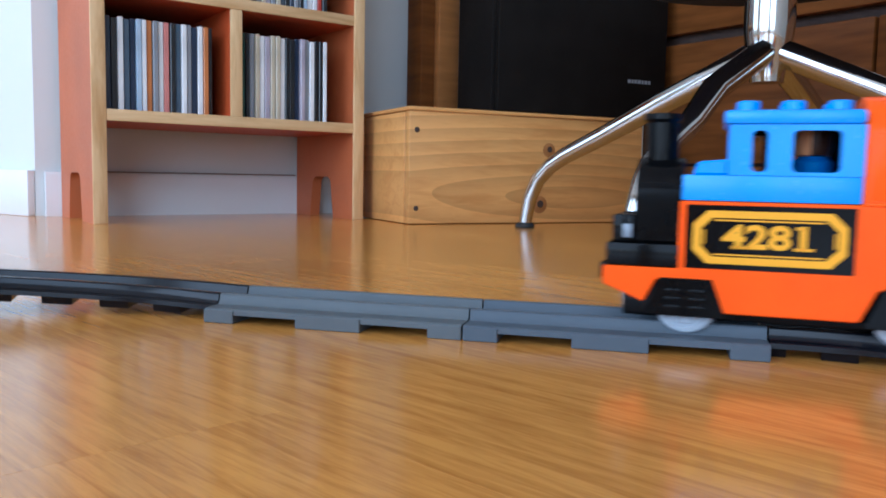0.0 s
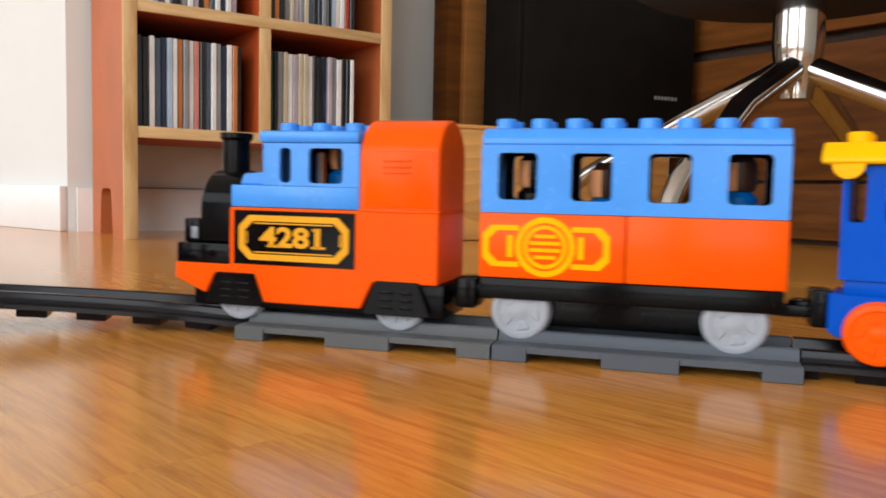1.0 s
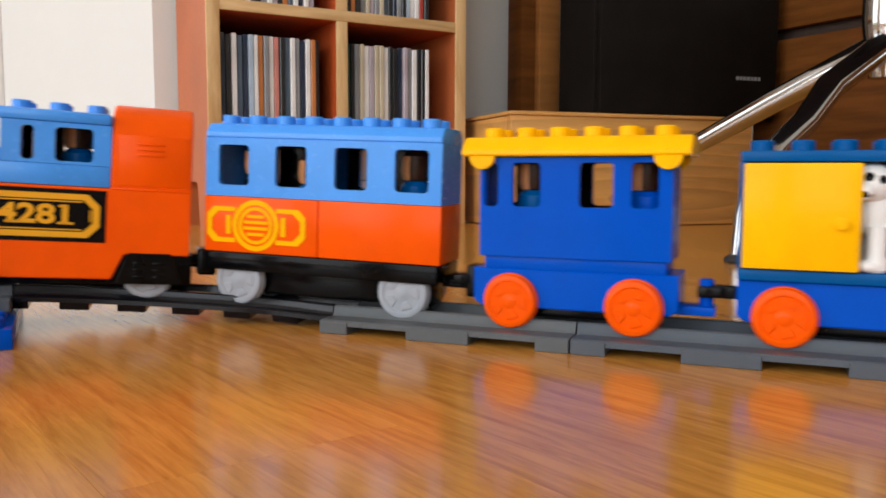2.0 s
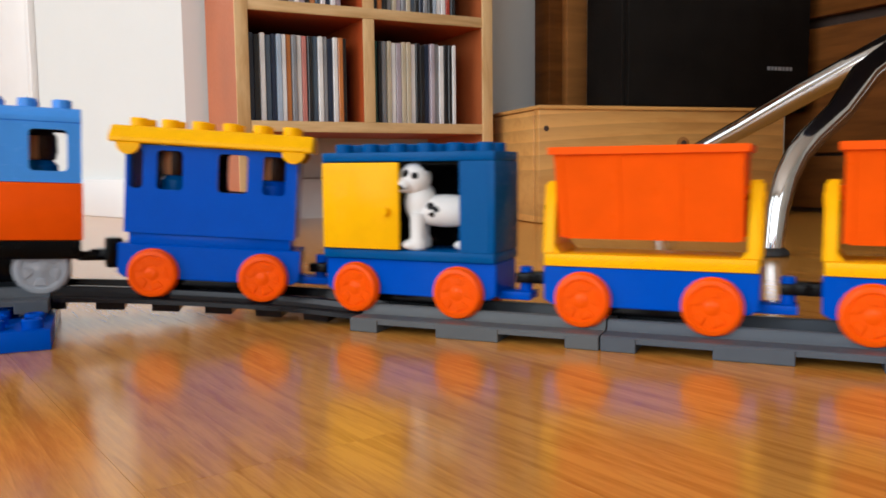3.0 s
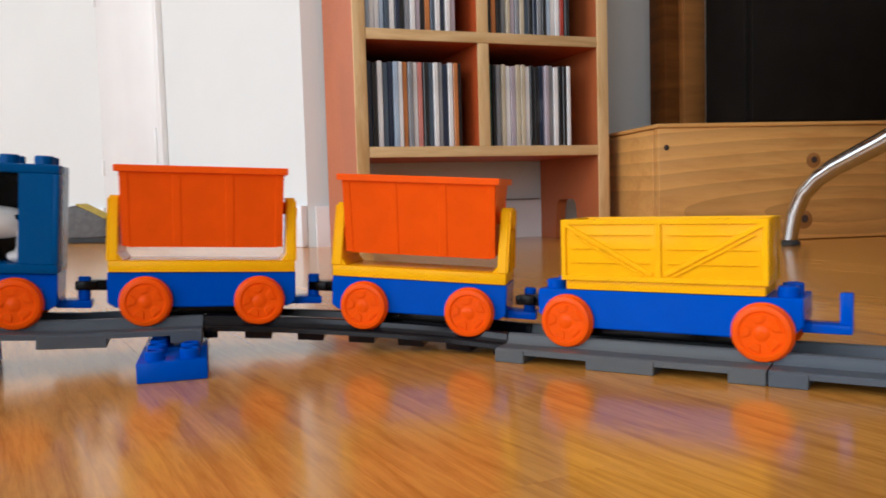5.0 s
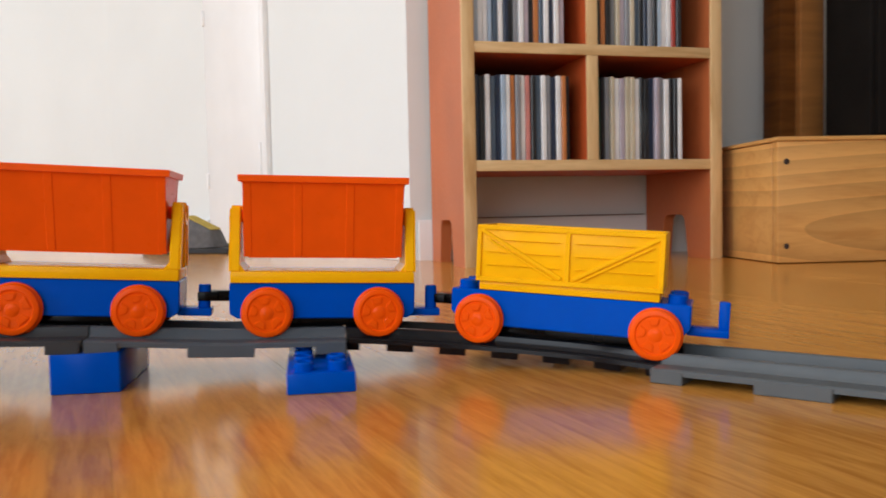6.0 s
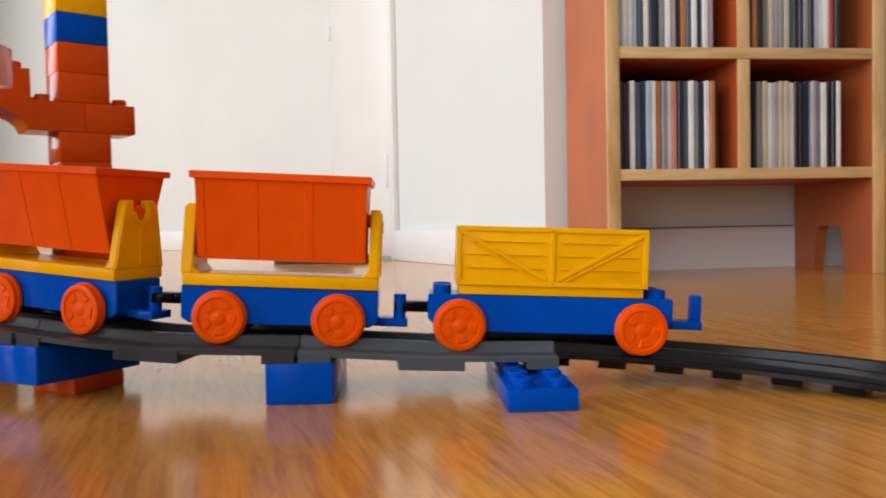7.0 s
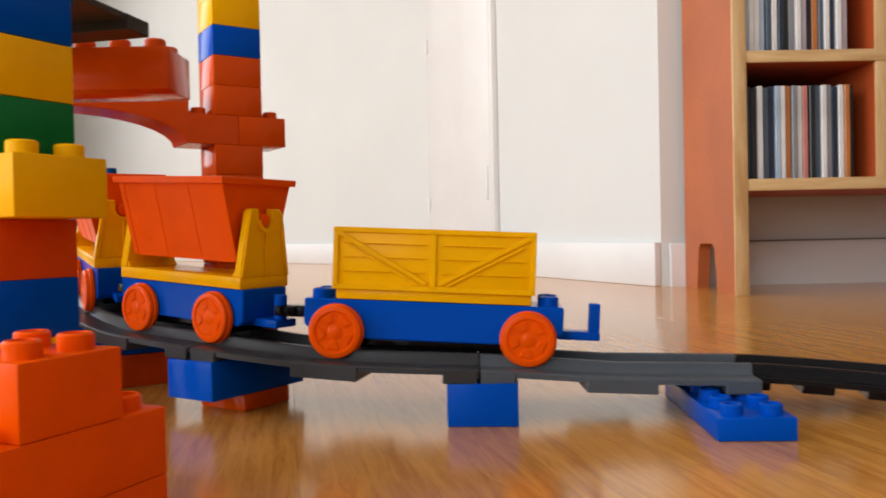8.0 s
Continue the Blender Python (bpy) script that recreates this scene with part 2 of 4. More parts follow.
# ---- track line ----
KNOTS = [  # x, y, z of the track's base, heading in degrees from -x towards -y
    (1.0616, -.8080, 0.0, -45), (.2878, -.0342, 0.0, -45), (.128, .032, 0.0, 0), (-.128, .032, 0.0, 0), (-.2841, -.0436, .0120, 45),
    (-.3688, -.1389, .0190, 48.7), (-.473, -.2150, .0280, 19.3), (-.587, -.2345, .0384, -4), (-.709, -.208, .048, -14), (-1.67, .032, .048, -14)]


def centre_line(step=.002):
    pts = []
    for a, b in zip(KNOTS, KNOTS[1:]):
        pa, pb = np.array(a[:3]), np.array(b[:3])
        L = np.linalg.norm(pb - pa)
        turn = abs(math.radians(b[3] - a[3]))
        k = L * (1 + turn * turn / 24)
        ta = np.array((-math.cos(math.radians(a[3])), -math.sin(math.radians(a[3])), (pb[2] - pa[2]) / L)) * k
        tb = np.array((-math.cos(math.radians(b[3])), -math.sin(math.radians(b[3])), (pb[2] - pa[2]) / L)) * k
        n = max(2, int(L / step))
        for i in range(n):
            u = i / n
            pts.append((2*u**3-3*u*u+1)*pa + (u**3-2*u*u+u)*ta + (3*u*u-2*u**3)*pb + (u**3-u*u)*tb)
    pts.append(np.array(KNOTS[-1][:3]))
    pts = np.array(pts)
    run = np.concatenate([[0], np.cumsum(np.linalg.norm(np.diff(pts[:, :2], axis=0), axis=1))])
    run += .272 - run[np.argmin(((pts[:, :2] - np.array(KNOTS[2][:2])) ** 2).sum(1))]
    rise = [(-1, 0), (.53, 0), (.60, .0041), (.64, .0070), (.705, .0120), (.77, .0132), (.838, .0190), (.90, .0212), (.965, .0275), (1.03, .0310), (1.09, .0384), (1.22, .048), (3, .048)]
    z = np.interp(run, [a for a, _ in rise], [b for _, b in rise])
    for _ in range(40):
        z[1:-1] = (z[:-2] + 2*z[1:-1] + z[2:]) / 4
    pts[:, 2] = z
    return pts, run


LINE, RUN = centre_line()


def along(s):
    return np.array([np.interp(s, RUN, LINE[:, i]) for i in range(3)])


def run_frame(s, z=0.0):
    """The pose on the track at run s: x forward along the travel, y to the travel's left, z up."""
    a, b, p = along(s - .004), along(s + .004), along(s)
    return axes_pose(Vector(b - a), Vector(p) + Vector((0, 0, z)))


def axes_pose(f, p):
    f = f.normalized()
    left = Vector((0, 0, 1)).cross(f).normalized()
    up = f.cross(left)
    m = Matrix((f, left, up)).transposed().to_4x4()
    m.translation = p
    return m


# ---- room ----
def room_slab(name, poly, z0, z1, mat, label, category="wall"):
    bm = prism(bmesh.new(), poly, z0, z1, 0, "z")
    bmesh.ops.transform(bm, matrix=ROOM, verts=bm.verts)
    ob = new(name, mesh_of(name, bm, mat, False))
    return tagged(ob, label, category, kind="structure")


H_ROOM = 2.45
room_slab("wall_shelf", [(.004, 1.078), (2.3, 1.078), (2.3, 1.198), (.11, 1.198)], 0, H_ROOM, WALL, "white painted plaster wall behind the shelf")
room_slab("wall_passage", [(.004, 1.078), (.11, 1.198), (-.08, 1.69), (-.200, 1.65)], 0, H_ROOM, WALL, "white painted return wall beside the doorway")
room_slab("wall_far", [(-.354, 2.105), (-.24, 2.14), (-.57, 2.66), (-.68, 2.60)], 0, H_ROOM, WALL, "white painted wall of the passage")
room_slab("wall_end", [(-.68, 2.60), (-.57, 2.66), (-3.1, 5.70), (-3.2, 5.67)], 0, H_ROOM, WALL, "white painted end wall of the passage")
room_slab("wall_right", [(2.18, 1.078), (2.3, 1.078), (2.3, -2.5), (2.18, -2.5)], 0, H_ROOM, WALL, "white painted side wall")
# window walls: sill, head and piers round the openings
room_slab("wall_window", [(-3.2, -2.5), (-3.08, -2.5), (-3.08, 5.70), (-3.2, 5.70)], 0, .08, WALL, "white painted wall under the large window")
room_slab("wall_window_head", [(-3.2, -2.5), (-3.08, -2.5), (-3.08, 5.70), (-3.2, 5.70)], 2.2, H_ROOM, WALL, "white painted wall over the large window")
room_slab("wall_window_pier", [(-3.2, .9), (-3.08, .9), (-3.08, 1.78), (-3.2, 1.78)], .08, 2.2, WALL, "white painted wall between the large windows")
room_slab("wall_window_pier", [(-3.2, 3.46), (-3.08, 3.46), (-3.08, 5.70), (-3.2, 5.70)], .08, 2.2, WALL, "white painted wall beside the far window")
room_slab("wall_window_pier", [(-3.2, -2.5), (-3.08, -2.5), (-3.08, -1.7), (-3.2, -1.7)], .08, 2.2, WALL, "white painted wall beside the large window")
room_slab("wall_back", [(-3.08, -2.5), (2.18, -2.5), (2.18, -2.38), (-3.08, -2.38)], 0, .1, WALL, "white painted wall under the rear window")
room_slab("wall_back_head", [(-3.08, -2.5), (2.18, -2.5), (2.18, -2.38), (-3.08, -2.38)], 2.2, H_ROOM, WALL, "white painted wall over the rear window")
room_slab("wall_back_pier", [(-3.08, -2.5), (-2.7, -2.5), (-2.7, -2.38), (-3.08, -2.38)], .1, 2.2, WALL, "white painted wall beside the rear window")
room_slab("wall_back_pier", [(-1.18, -2.5), (2.18, -2.5), (2.18, -2.38), (-1.18, -2.38)], .1, 2.2, WALL, "white painted wall beside the rear window")
room_slab("ceiling", [(-3.2, -2.5), (2.3, -2.5), (2.3, 5.8), (-3.2, 5.8)], H_ROOM, H_ROOM + .1, CEIL, "white painted ceiling", "ceiling")


def skirting(a, b, h=.068, t=.012):
    """A skirting board along a wall's foot from a to b in room axes; the room lies to the left of a to b."""
    a, b = Vector((*a, 0)), Vector((*b, 0))
    d = (b - a).normalized()
    n = Vector((-d.y, d.x, 0))
    L = (b - a).length
    m = Matrix((d, n, Vector((0, 0, 1)))).transposed().to_4x4()
    m.translation = a
    bm = prism(bmesh.new(), [(0.0, 0), (t, 0), (t, h - .008), (t - .004, h), (0.0, h)], 0, L, 0, "x")
    ob = new("baseboard", mesh_of("baseboard", bm, SKIRT))
    ob.matrix_world = ROOM @ m
    tagged(ob, "white gloss skirting board along the wall", "baseboard", kind="structure")
    # dark strip stands in for the shadow along the board's top edge
    g = new("trim", mesh_of("trim", box(bmesh.new(), 2.18 - .426, 2.18 - .058, .0, t + .001, h, h + .002, .0005), SHADOW_LINE))
    g.matrix_world = ROOM @ m
    tagged(g, "thin dark strip painted as the shadow above the skirting board", "trim", kind="structure")


skirting((2.18, 1.076), (.016, 1.076))
for a, b in (((.0035, 1.078), (-.201, 1.65)), ((-.356, 2.105), (-.68, 2.60)), ((-.68, 2.60), (-3.08, 5.52))):
    d = (Vector(b) - Vector(a)).normalized()
    m = Matrix(((d.x, -d.y, 0), (-d.y * -1, d.x, 0), (0, 0, 1))).to_4x4()
    bm = box(bmesh.new(), 0, (Vector(b) - Vector(a)).length, 0, .012, 0, .07, .002)
    ob = new("baseboard", mesh_of("baseboard", bm, SKIRT))
    ob.matrix_world = ROOM @ Matrix.Translation((*a, 0)) @ Matrix.Rotation(math.atan2(d.y, d.x), 4, "Z")
    tagged(ob, "white gloss skirting board along the passage wall", "baseboard", kind="structure")


def door():
    a, b = Vector((-.201, 1.653)), Vector((-.352, 2.101))
    d = b - a
    ob = thing("door_1", "white painted door standing in its frame", "door", kind="structure",
               m=ROOM @ Matrix.Translation((a.x, a.y, 0)) @ Matrix.Rotation(math.atan2(d.y, d.x), 4, "Z"))
    L = d.length
    part("leaf", box(bmesh.new(), .026, L - .004, -.03, .010, .008, 2.02, .003), SKIRT, ob)
    part("door_frame", box(bmesh.new(), .0, .024, -.04, .013, 0, 2.06, .004), SKIRT, ob)
    for z in (.155, .60, 1.6):
        bm = lathe(bmesh.new(), [(.004, 0), (.005, .002), (.005, .04), (.004, .042)], 12, Matrix.Translation((L - .014, .012, z)))
        part("hinge", bm, SKIRT, ob, "small painted door hinge")
    part("lock_plate", box(bmesh.new(), .036, .052, .008, .014, .17, .25, .002), SKIRT, ob, "narrow painted lock plate")


door()


# ---- shelf with discs ----
def shelf():
    ob = thing("cd_shelf", "orange-painted wooden shelf with raw pine front edges", "shelf", m=ROOM)
    v0, v1, t = .855, 1.062, .0175
    uL, uM, uR = .0549 - t, .2355, .4286
    top = .80

    def side(u0, u1, name):
        c, w = (v0 + v1) / 2 + .008, .042
        outline = [(v0 + .004, 0), (c - w, 0), (c - w * .8, .054)] + arc(c - w * .8 + .014, .054, .014, 170, 90, 4) + arc(c + w * .8 - .014, .054, .014, 90, 10, 4) + [(c + w * .8, .054), (c + w, 0), (v1, 0), (v1, top), (v0 + .004, top)]
        b = prism(bmesh.new(), outline, u0, u1, 0, "x")
        part(name, b, PAINT, ob, "upright painted orange brown with an arched foot")
        part("edge_strip", box(bmesh.new(), u0 - .0005, u1 + .0005, v0, v0 + .004, 0, top, .0008), PINE, ob, "raw pine front edge")

    side(uL, uL + t, "side_panel")
    side(uR, uR + t, "side_panel")
    levels = [.1375, .305, .4725, .64]
    for z in levels:
        part("shelf_board", box(bmesh.new(), uL + t, uR, v0 + .006, v1, z, z + .0155, 0), PAINT_IN, ob)
        part("edge_strip", box(bmesh.new(), uL + t, uR, v0 + .001, v0 + .006, z, z + .0155, .0008), PINE_H, ob, "raw pine front edge")
    for z0, z1 in zip(levels, levels[1:] + [top]):
        part("divider", box(bmesh.new(), uM - t / 2, uM + t / 2, v0 + .006, v1, z0 + .0155, z1, 0), PAINT_IN, ob)
        part("edge_strip", box(bmesh.new(), uM - t / 2, uM + t / 2, v0 + .002, v0 + .006, z0 + .0155, z1, .0008), PINE, ob, "raw pine front edge")
    part("back_panel", box(bmesh.new(), uL + t, uR, v1 - .005, v1 - .001, .1535, top, 0), BACKING, ob, "dark hardboard back")
    return levels, uL + t, uM, uR, t, v0


LEVELS, UL, UM, UR, BOARD, SHELF_V = shelf()
SPINES = {
    "navy": (.012, .022, .05), "black": (.010, .010, .012), "white": (.78, .81, .84), "pale_blue": (.36, .46, .58), "grey": (.22, .23, .25),
    "slate": (.06, .09, .13), "amber": (.46, .16, .04), "pink": (.55, .20, .17), "green": (.012, .06, .045), "beige": (.48, .42, .30), "lilac": (.38, .33, .38), "red": (.35, .035, .02)}
SPINE_MATS = {k: material(k + "_printed_spine", [min(.85, 1.2 * q) for q in c], .35, spread=.22, scale=45, stretch=(1, 1, .35), coat=.3) for k, c in SPINES.items()}
ROWS = [
    ["navy", "black", "white", "slate", "navy", "pale_blue", "white", "amber", "grey", "white", "pink", "black", "slate", "white", "grey", "navy", "white", "amber", "black"],
    ["green", "black", "grey", "beige", "white", "lilac", "beige", "beige", "white", "black", "black", "navy", "lilac", "grey", "white", "black", "black", "white"],
    ["pale_blue", "white", "white", "pale_blue", "slate", "white", "navy", "black", "grey", "white", "lilac", "black", "amber", "slate", "white", "navy", "white", "lilac"],
    ["black", "amber", "black", "grey", "beige", "lilac", "grey", "beige", "slate", "black", "navy", "grey", "black", "pale_blue", "white", "white", "red", "black"]]
rng = random.Random(4)
CASE_MESH = {}


def disc_cases():
    spots = [(LEVELS[0] + .0155, UL + .003), (LEVELS[0] + .0155, UM + BOARD / 2 + .003), (LEVELS[1] + .0155, UL + .003), (LEVELS[1] + .0155, UM + BOARD / 2 + .003)]
    for (z, u), row in zip(spots, ROWS):
        for k, colour in enumerate(row):
            w = rng.choice((.0078, .0078, .0078, .0086, .0068))
            key = (colour, w)
            if key not in CASE_MESH:
                bm = box(bmesh.new(), 0, w - .0008, 0, .118, 0, .1235 if w < .0085 else .1215, .0009, 1)
                CASE_MESH[key] = mesh_of("cd_case", bm, SPINE_MATS[colour])
            ob = new("cd_case", CASE_MESH[key])
            ob.matrix_world = ROOM @ pose(u, SHELF_V + .012 + rng.uniform(0, .006), z, 0, 0, 0)
            tagged(ob, f"{colour.replace('_', ' ')} spined disc case standing upright on the shelf", "disc case", "disc cases on the shelf")
            u += w


disc_cases()


# ---- wooden box, black cabinet, brown furniture, chrome stand ----
def pine_box():
    m = ROOM @ pose(.4446, .719, 0, 0, 0, -10)
    ob = thing("wooden_box", "varnished knotty pine box with nailed corners", "box", m=m)
    L, D, h, t = .43, .20, .168, .018
    part("front_board", box(bmesh.new(), .0, L, 0, t, .001, h, .002), CRATE, ob)
    part("back_board", box(bmesh.new(), .0, L, D - t, D, .001, h, .002), CRATE, ob)
    for x in (0, L - t):
        part("end_board", box(bmesh.new(), x + (.0012 if x else -.0012), x + t + (.0012 if x else -.0012), t, D - t, .001, h - .001, .002), CRATE, ob)
    part("lid", box(bmesh.new(), -.003, L + .003, -.003, D + .003, h, h + .006, .002), CRATE, ob)
    part("base_board", box(bmesh.new(), t, L - t, t, D - t, .001, .012, 0), CRATE, ob)
    for x, z, r in ((.012, .024, .004), (.012, .140, .0042), (.243, .117, .0115), (.228, .030, .014)):
        k = lathe(bmesh.new(), [(r, 0), (r * .8, .0006), (r * .2, .0008)], 14, pose(x, -.0001, z, 90, 0, 0))
        part("knot", k, WALNUT if r > .006 else BACKING, ob, "dark round knot in the pine" if r > .006 else "dark nail head")
        if r > .006:
            part("knot_heart", lathe(bmesh.new(), [(r * .5, 0), (r * .4, .0010), (r * .1, .0011)], 12, pose(x + .001, -.0001, z + .001, 90, 0, 0)), BACKING, ob, "dark heart of the knot")


pine_box()


def black_cabinet():
    m = ROOM @ pose(.622, .742, .174, 0, 0, -9)
    ob = thing("loudspeaker", "large black loudspeaker cabinet standing on the pine box", "loudspeaker", m=m)
    part("housing", box(bmesh.new(), 0, .362, .012, .13, 0, .42, .004), SCREEN, ob)
    part("front_grille", box(bmesh.new(), .006, .356, 0, .012, .006, .414, .003), SCREEN, ob)
    b = bmesh.new()
    x = .270
    for w in (.006, .004, .005, .007, .004, .006, .005):
        box(b, x, x + w, -.0008, .0, .068, .074, 0)
        x += w + .0022
    part("badge", b, CLEAR_GREY, ob, "small silver badge")


black_cabinet()


def brown_post():
    ob = thing("cabinet_post", "brown varnished wooden side board standing against the wall", "cabinet", m=ROOM @ pose(.606, .945, 0))
    part("panel", box(bmesh.new(), .018, .092, .012, .06, 0, 1.1, .003), DARK_WOOD, ob)
    part("front_lip", box(bmesh.new(), .046, .092, -.004, .012, 0, 1.1, .0025), WALNUT, ob, "lighter varnished front lip")


brown_post()


def brown_cupboard():
    ob = thing("low_cupboard", "brown varnished low cupboard with dark gaps between its fronts", "cupboard", m=ROOM @ pose(1.0, .76, 0, 0, 0, -90))
    # carcass takes a dark colour so the gaps read as shaded
    part("carcass", box(bmesh.new(), 0, 1.3, .02, .42, .0, .40, .003), BACKING, ob, "cupboard carcass coloured dark for the shade in its gaps")
    for z0, z1 in ((.008, .098), (.103, .318)):
        for x0, x1 in ((.003, .428), (.433, .858), (.863, 1.297)):
            part("front", box(bmesh.new(), x0, x1, 0, .019, z0, z1, .003), DARK_WOOD, ob)
    part("rail", box(bmesh.new(), 0, 1.3, .0, .019, .336, .40, .003), DARK_WOOD, ob, "brown rail over the dark gap")
    part("top_board", box(bmesh.new(), -.01, 1.31, -.01, .42, .402, .425, .004), DARK_WOOD, ob)


brown_cupboard()


def chrome_stand():
    hub = Vector((.2004, .682, 0))
    ob = thing("swivel_stool", "low swivel stool with polished chrome bent tube legs", "stool", m=Matrix.Translation(hub))
    lathe_c = lathe(bmesh.new(), [(.012, .188), (.0190, .1885), (.0195, .196), (.0225, .215), (.0268, .236), (.0285, .252), (.0285, .31), (.02, .312)], 32)
    part("column", lathe_c, CHROME, ob)
    for i, f in enumerate(((-.105, .826), (.058, .433), (.53, .53), (.37, .95))):
        d = Vector((*f, 0)) - hub
        r = d.length
        d.normalize()
        pts = [(d * a + Vector((0, 0, z))) for a, z in ((.012, .2235), (.06, .2015), (.13, .170), (r * .62, .1315), (r * .80, .104), (r * .87, .090), (r * .93, .070), (r * .97, .042), (r * .99, .006))]
        leg = part("leg", tube(bmesh.new(), pts, [.0158, .0154, .0144, .0128, .0118, .0114, .0110, .0104, .0092], 20), CHROME, ob)
        foot = lathe(bmesh.new(), [(.0135, 0), (.0145, .002), (.0135, .005), (.0095, .008)], 20, Matrix.Translation(d * r * .99))
        part("foot_glide", foot, RUBBER, leg, "black rubber foot")


    b = lathe(bmesh.new(), [(.03, .309), (.175, .312), (.195, .323), (.198, .343), (.190, .363), (.10, .370)], 40)
    part("seat", b, NAVY_CLOTH, ob, "dark navy padded seat")


chrome_stand()


def slipper():
    ob = thing("slipper", "grey felt slipper lying on the floor by the door", "slipper", m=ROOM @ pose(-.235, 1.58, 0, 0, 0, 150))
    sole = [(.0, .03), (.03, .0), (.12, .008), (.2, .0), (.25, .02), (.262, .045), (.25, .072), (.2, .09), (.12, .082), (.03, .09), (.0, .06)]
    part("sole", prism(bmesh.new(), sole, 0, .012, .002, "z"), RUBBER, ob, "thin black sole")
    b = bmesh.new()
    for x, w, z in ((.255, .020, .014), (.225, .034, .034), (.190, .034, .060), (.160, .022, .078), (.148, .016, .080), (.110, .024, .066), (.080, .026, .050), (.066, .022, .014)):
        for y in (-w, w):
            b.verts.new((x, .045 + y, z))
            b.verts.new((x, .045 + y * 1.3, .0118))
    bmesh.ops.convex_hull(b, input=b.verts[:])
    bmesh.ops.bevel(b, geom=b.edges[:], offset=.003, segments=2, affect="EDGES", profile=.5)
    part("lining", box(bmesh.new(), -.036, .036, -.020, .020, -.001, .0015, .0006, 1, pose(.112, .045, .0668, 0, -25, 0)), YELLOW_FELT, ob, "yellow felt lining at the opening")
    part("upper", b, FELT, ob)


slipper()


# ---- bricks ----
BRICK_H = .0192
BRICK_MESH = {}


def brick(nx, ny, m, mat, colour, h=BRICK_H, where="in the toy bridge", name="toy_brick"):
    """A hollow-studded toy brick of nx by ny studs; its corner at the origin of m."""
    key = (nx, ny, h, mat.name)
    if key not in BRICK_MESH:
        bm = box(bmesh.new(), .0001, nx * .016 - .0001, .0001, ny * .016 - .0001, .0001, h, .0005)
        studs(bm, [.008 + .016 * i for i in range(nx)], [.008 + .016 * i for i in range(ny)], h)
        BRICK_MESH[key] = mesh_of(name, bm, mat)
    ob = new(name, BRICK_MESH[key])
    ob.matrix_world = m
    return tagged(ob, f"{colour} plastic building {'plate' if h < .015 else 'brick'} {where}", "toy brick", "toy building bricks")


# ---- track pieces ----
def knot_run(i):
    k = np.array(KNOTS[i][:2])
    return float(RUN[np.argmin(((LINE[:, :2] - k) ** 2).sum(1))])


def sweep(bm, inv, s0, s1, section, n, line_frame):
    """A closed cross-section (y, z) swept along the track line."""
    rings = []
    for i in range(n + 1):
        m = inv @ line_frame(s0 + (s1 - s0) * i / n)
        rings.append([bm.verts.new(m @ Vector((0, y, z))) for y, z in section])
    c = len(section)
    fs = []
    for a, b in zip(rings, rings[1:]):
        for k in range(c):
            fs.append(bm.faces.new((a[k], a[(k + 1) % c], b[(k + 1) % c], b[k])))
    fs += [bm.faces.new(rings[0][::-1]), bm.faces.new(rings[-1])]
    bmesh.ops.recalc_face_normals(bm, faces=fs)
    return bm


def track_piece(s0, s1, mat, wide, label, n=1, gap=.0004, line=None):
    s0, s1 = s0 + gap, s1 - gap
    line_frame = line or run_frame
    mid = line_frame((s0 + s1) / 2)
    inv = mid.inverted()
    ob = thing("track_piece", label, "toy track", "toy railway track", m=mid)
    w = .0312 if wide else .0225
    deck = sweep(bmesh.new(), inv, s0, s1, [(-w, .0040), (w, .0040), (w, .0062), (w - .0006, .0068), (-w + .0006, .0068), (-w, .0062)], n, line_frame)
    part("deck", deck, mat, ob)
    for side in (1, -1):
        a, b = .0130, .0172
        sec = [(side * (a - .001), .0066), (side * (b + .0016), .0066), (side * b, .0085), (side * (b - .0004), .0112), (side * (b - .0012), .0118), (side * (a + .0008), .0118), (side * a, .0112)]
        part("rail", sweep(bmesh.new(), inv, s0, s1, sec, n, line_frame), mat, ob)
    L = s1 - s0
    if wide:
        spans = [(0, .0155), (L / 2 - .016, L / 2 + .016), (L - .0155, L)]
    else:
        k = max(3, round(L / .031))
        spans = [(max(0, i * L / k - .007), min(L, i * L / k + .007)) for i in range(k + 1)]
    for a, b in spans:
        hw = .032 if wide else .0215
        m = inv @ line_frame(s0 + (a + b) / 2)
        if wide:
            bm = box(bmesh.new(), -(b - a) / 2, (b - a) / 2, -hw, hw, 0, .0064, .0004, 1, m)
        else:
            bm = prism(bmesh.new(), [(-hw + .006, 0), (hw - .002, 0), (hw, .0062), (-hw, .0062)], -(b - a) / 2, (b - a) / 2, .0003, "x", m)
        part("sleeper", bm, mat, ob)
    return ob


S_C, S_R1, S_R2, S_R3, S_R4 = (knot_run(i) for i in (3, 4, 5, 6, 7))
S_R5, S_L = knot_run(8), knot_run(1)
track_piece(.4, .528, GREY, True, "straight grey plastic track with wide sleepers on the floor", 1)
track_piece(.272, .4, BLUE_GREY, True, "straight blue-grey plastic track with wide sleepers on the floor", 1)
track_piece(S_C, S_R1, TRACK_BLACK, False, "curved black plastic track rising off the floor", 24)
track_piece(S_R1, S_R2, BLUE_GREY, True, "straight grey plastic track sloping up on blue bricks", 2)
track_piece(S_R2, S_R3, DARK_GREY, True, "curved dark grey plastic track sloping up on blue bricks", 18)
track_piece(S_R3, S_R4, DARK_GREY, True, "curved dark grey plastic track under the brick arch", 18)
track_piece(S_R4, S_R5, DARK_GREY, True, "curved dark grey plastic track behind the brick arch", 18)
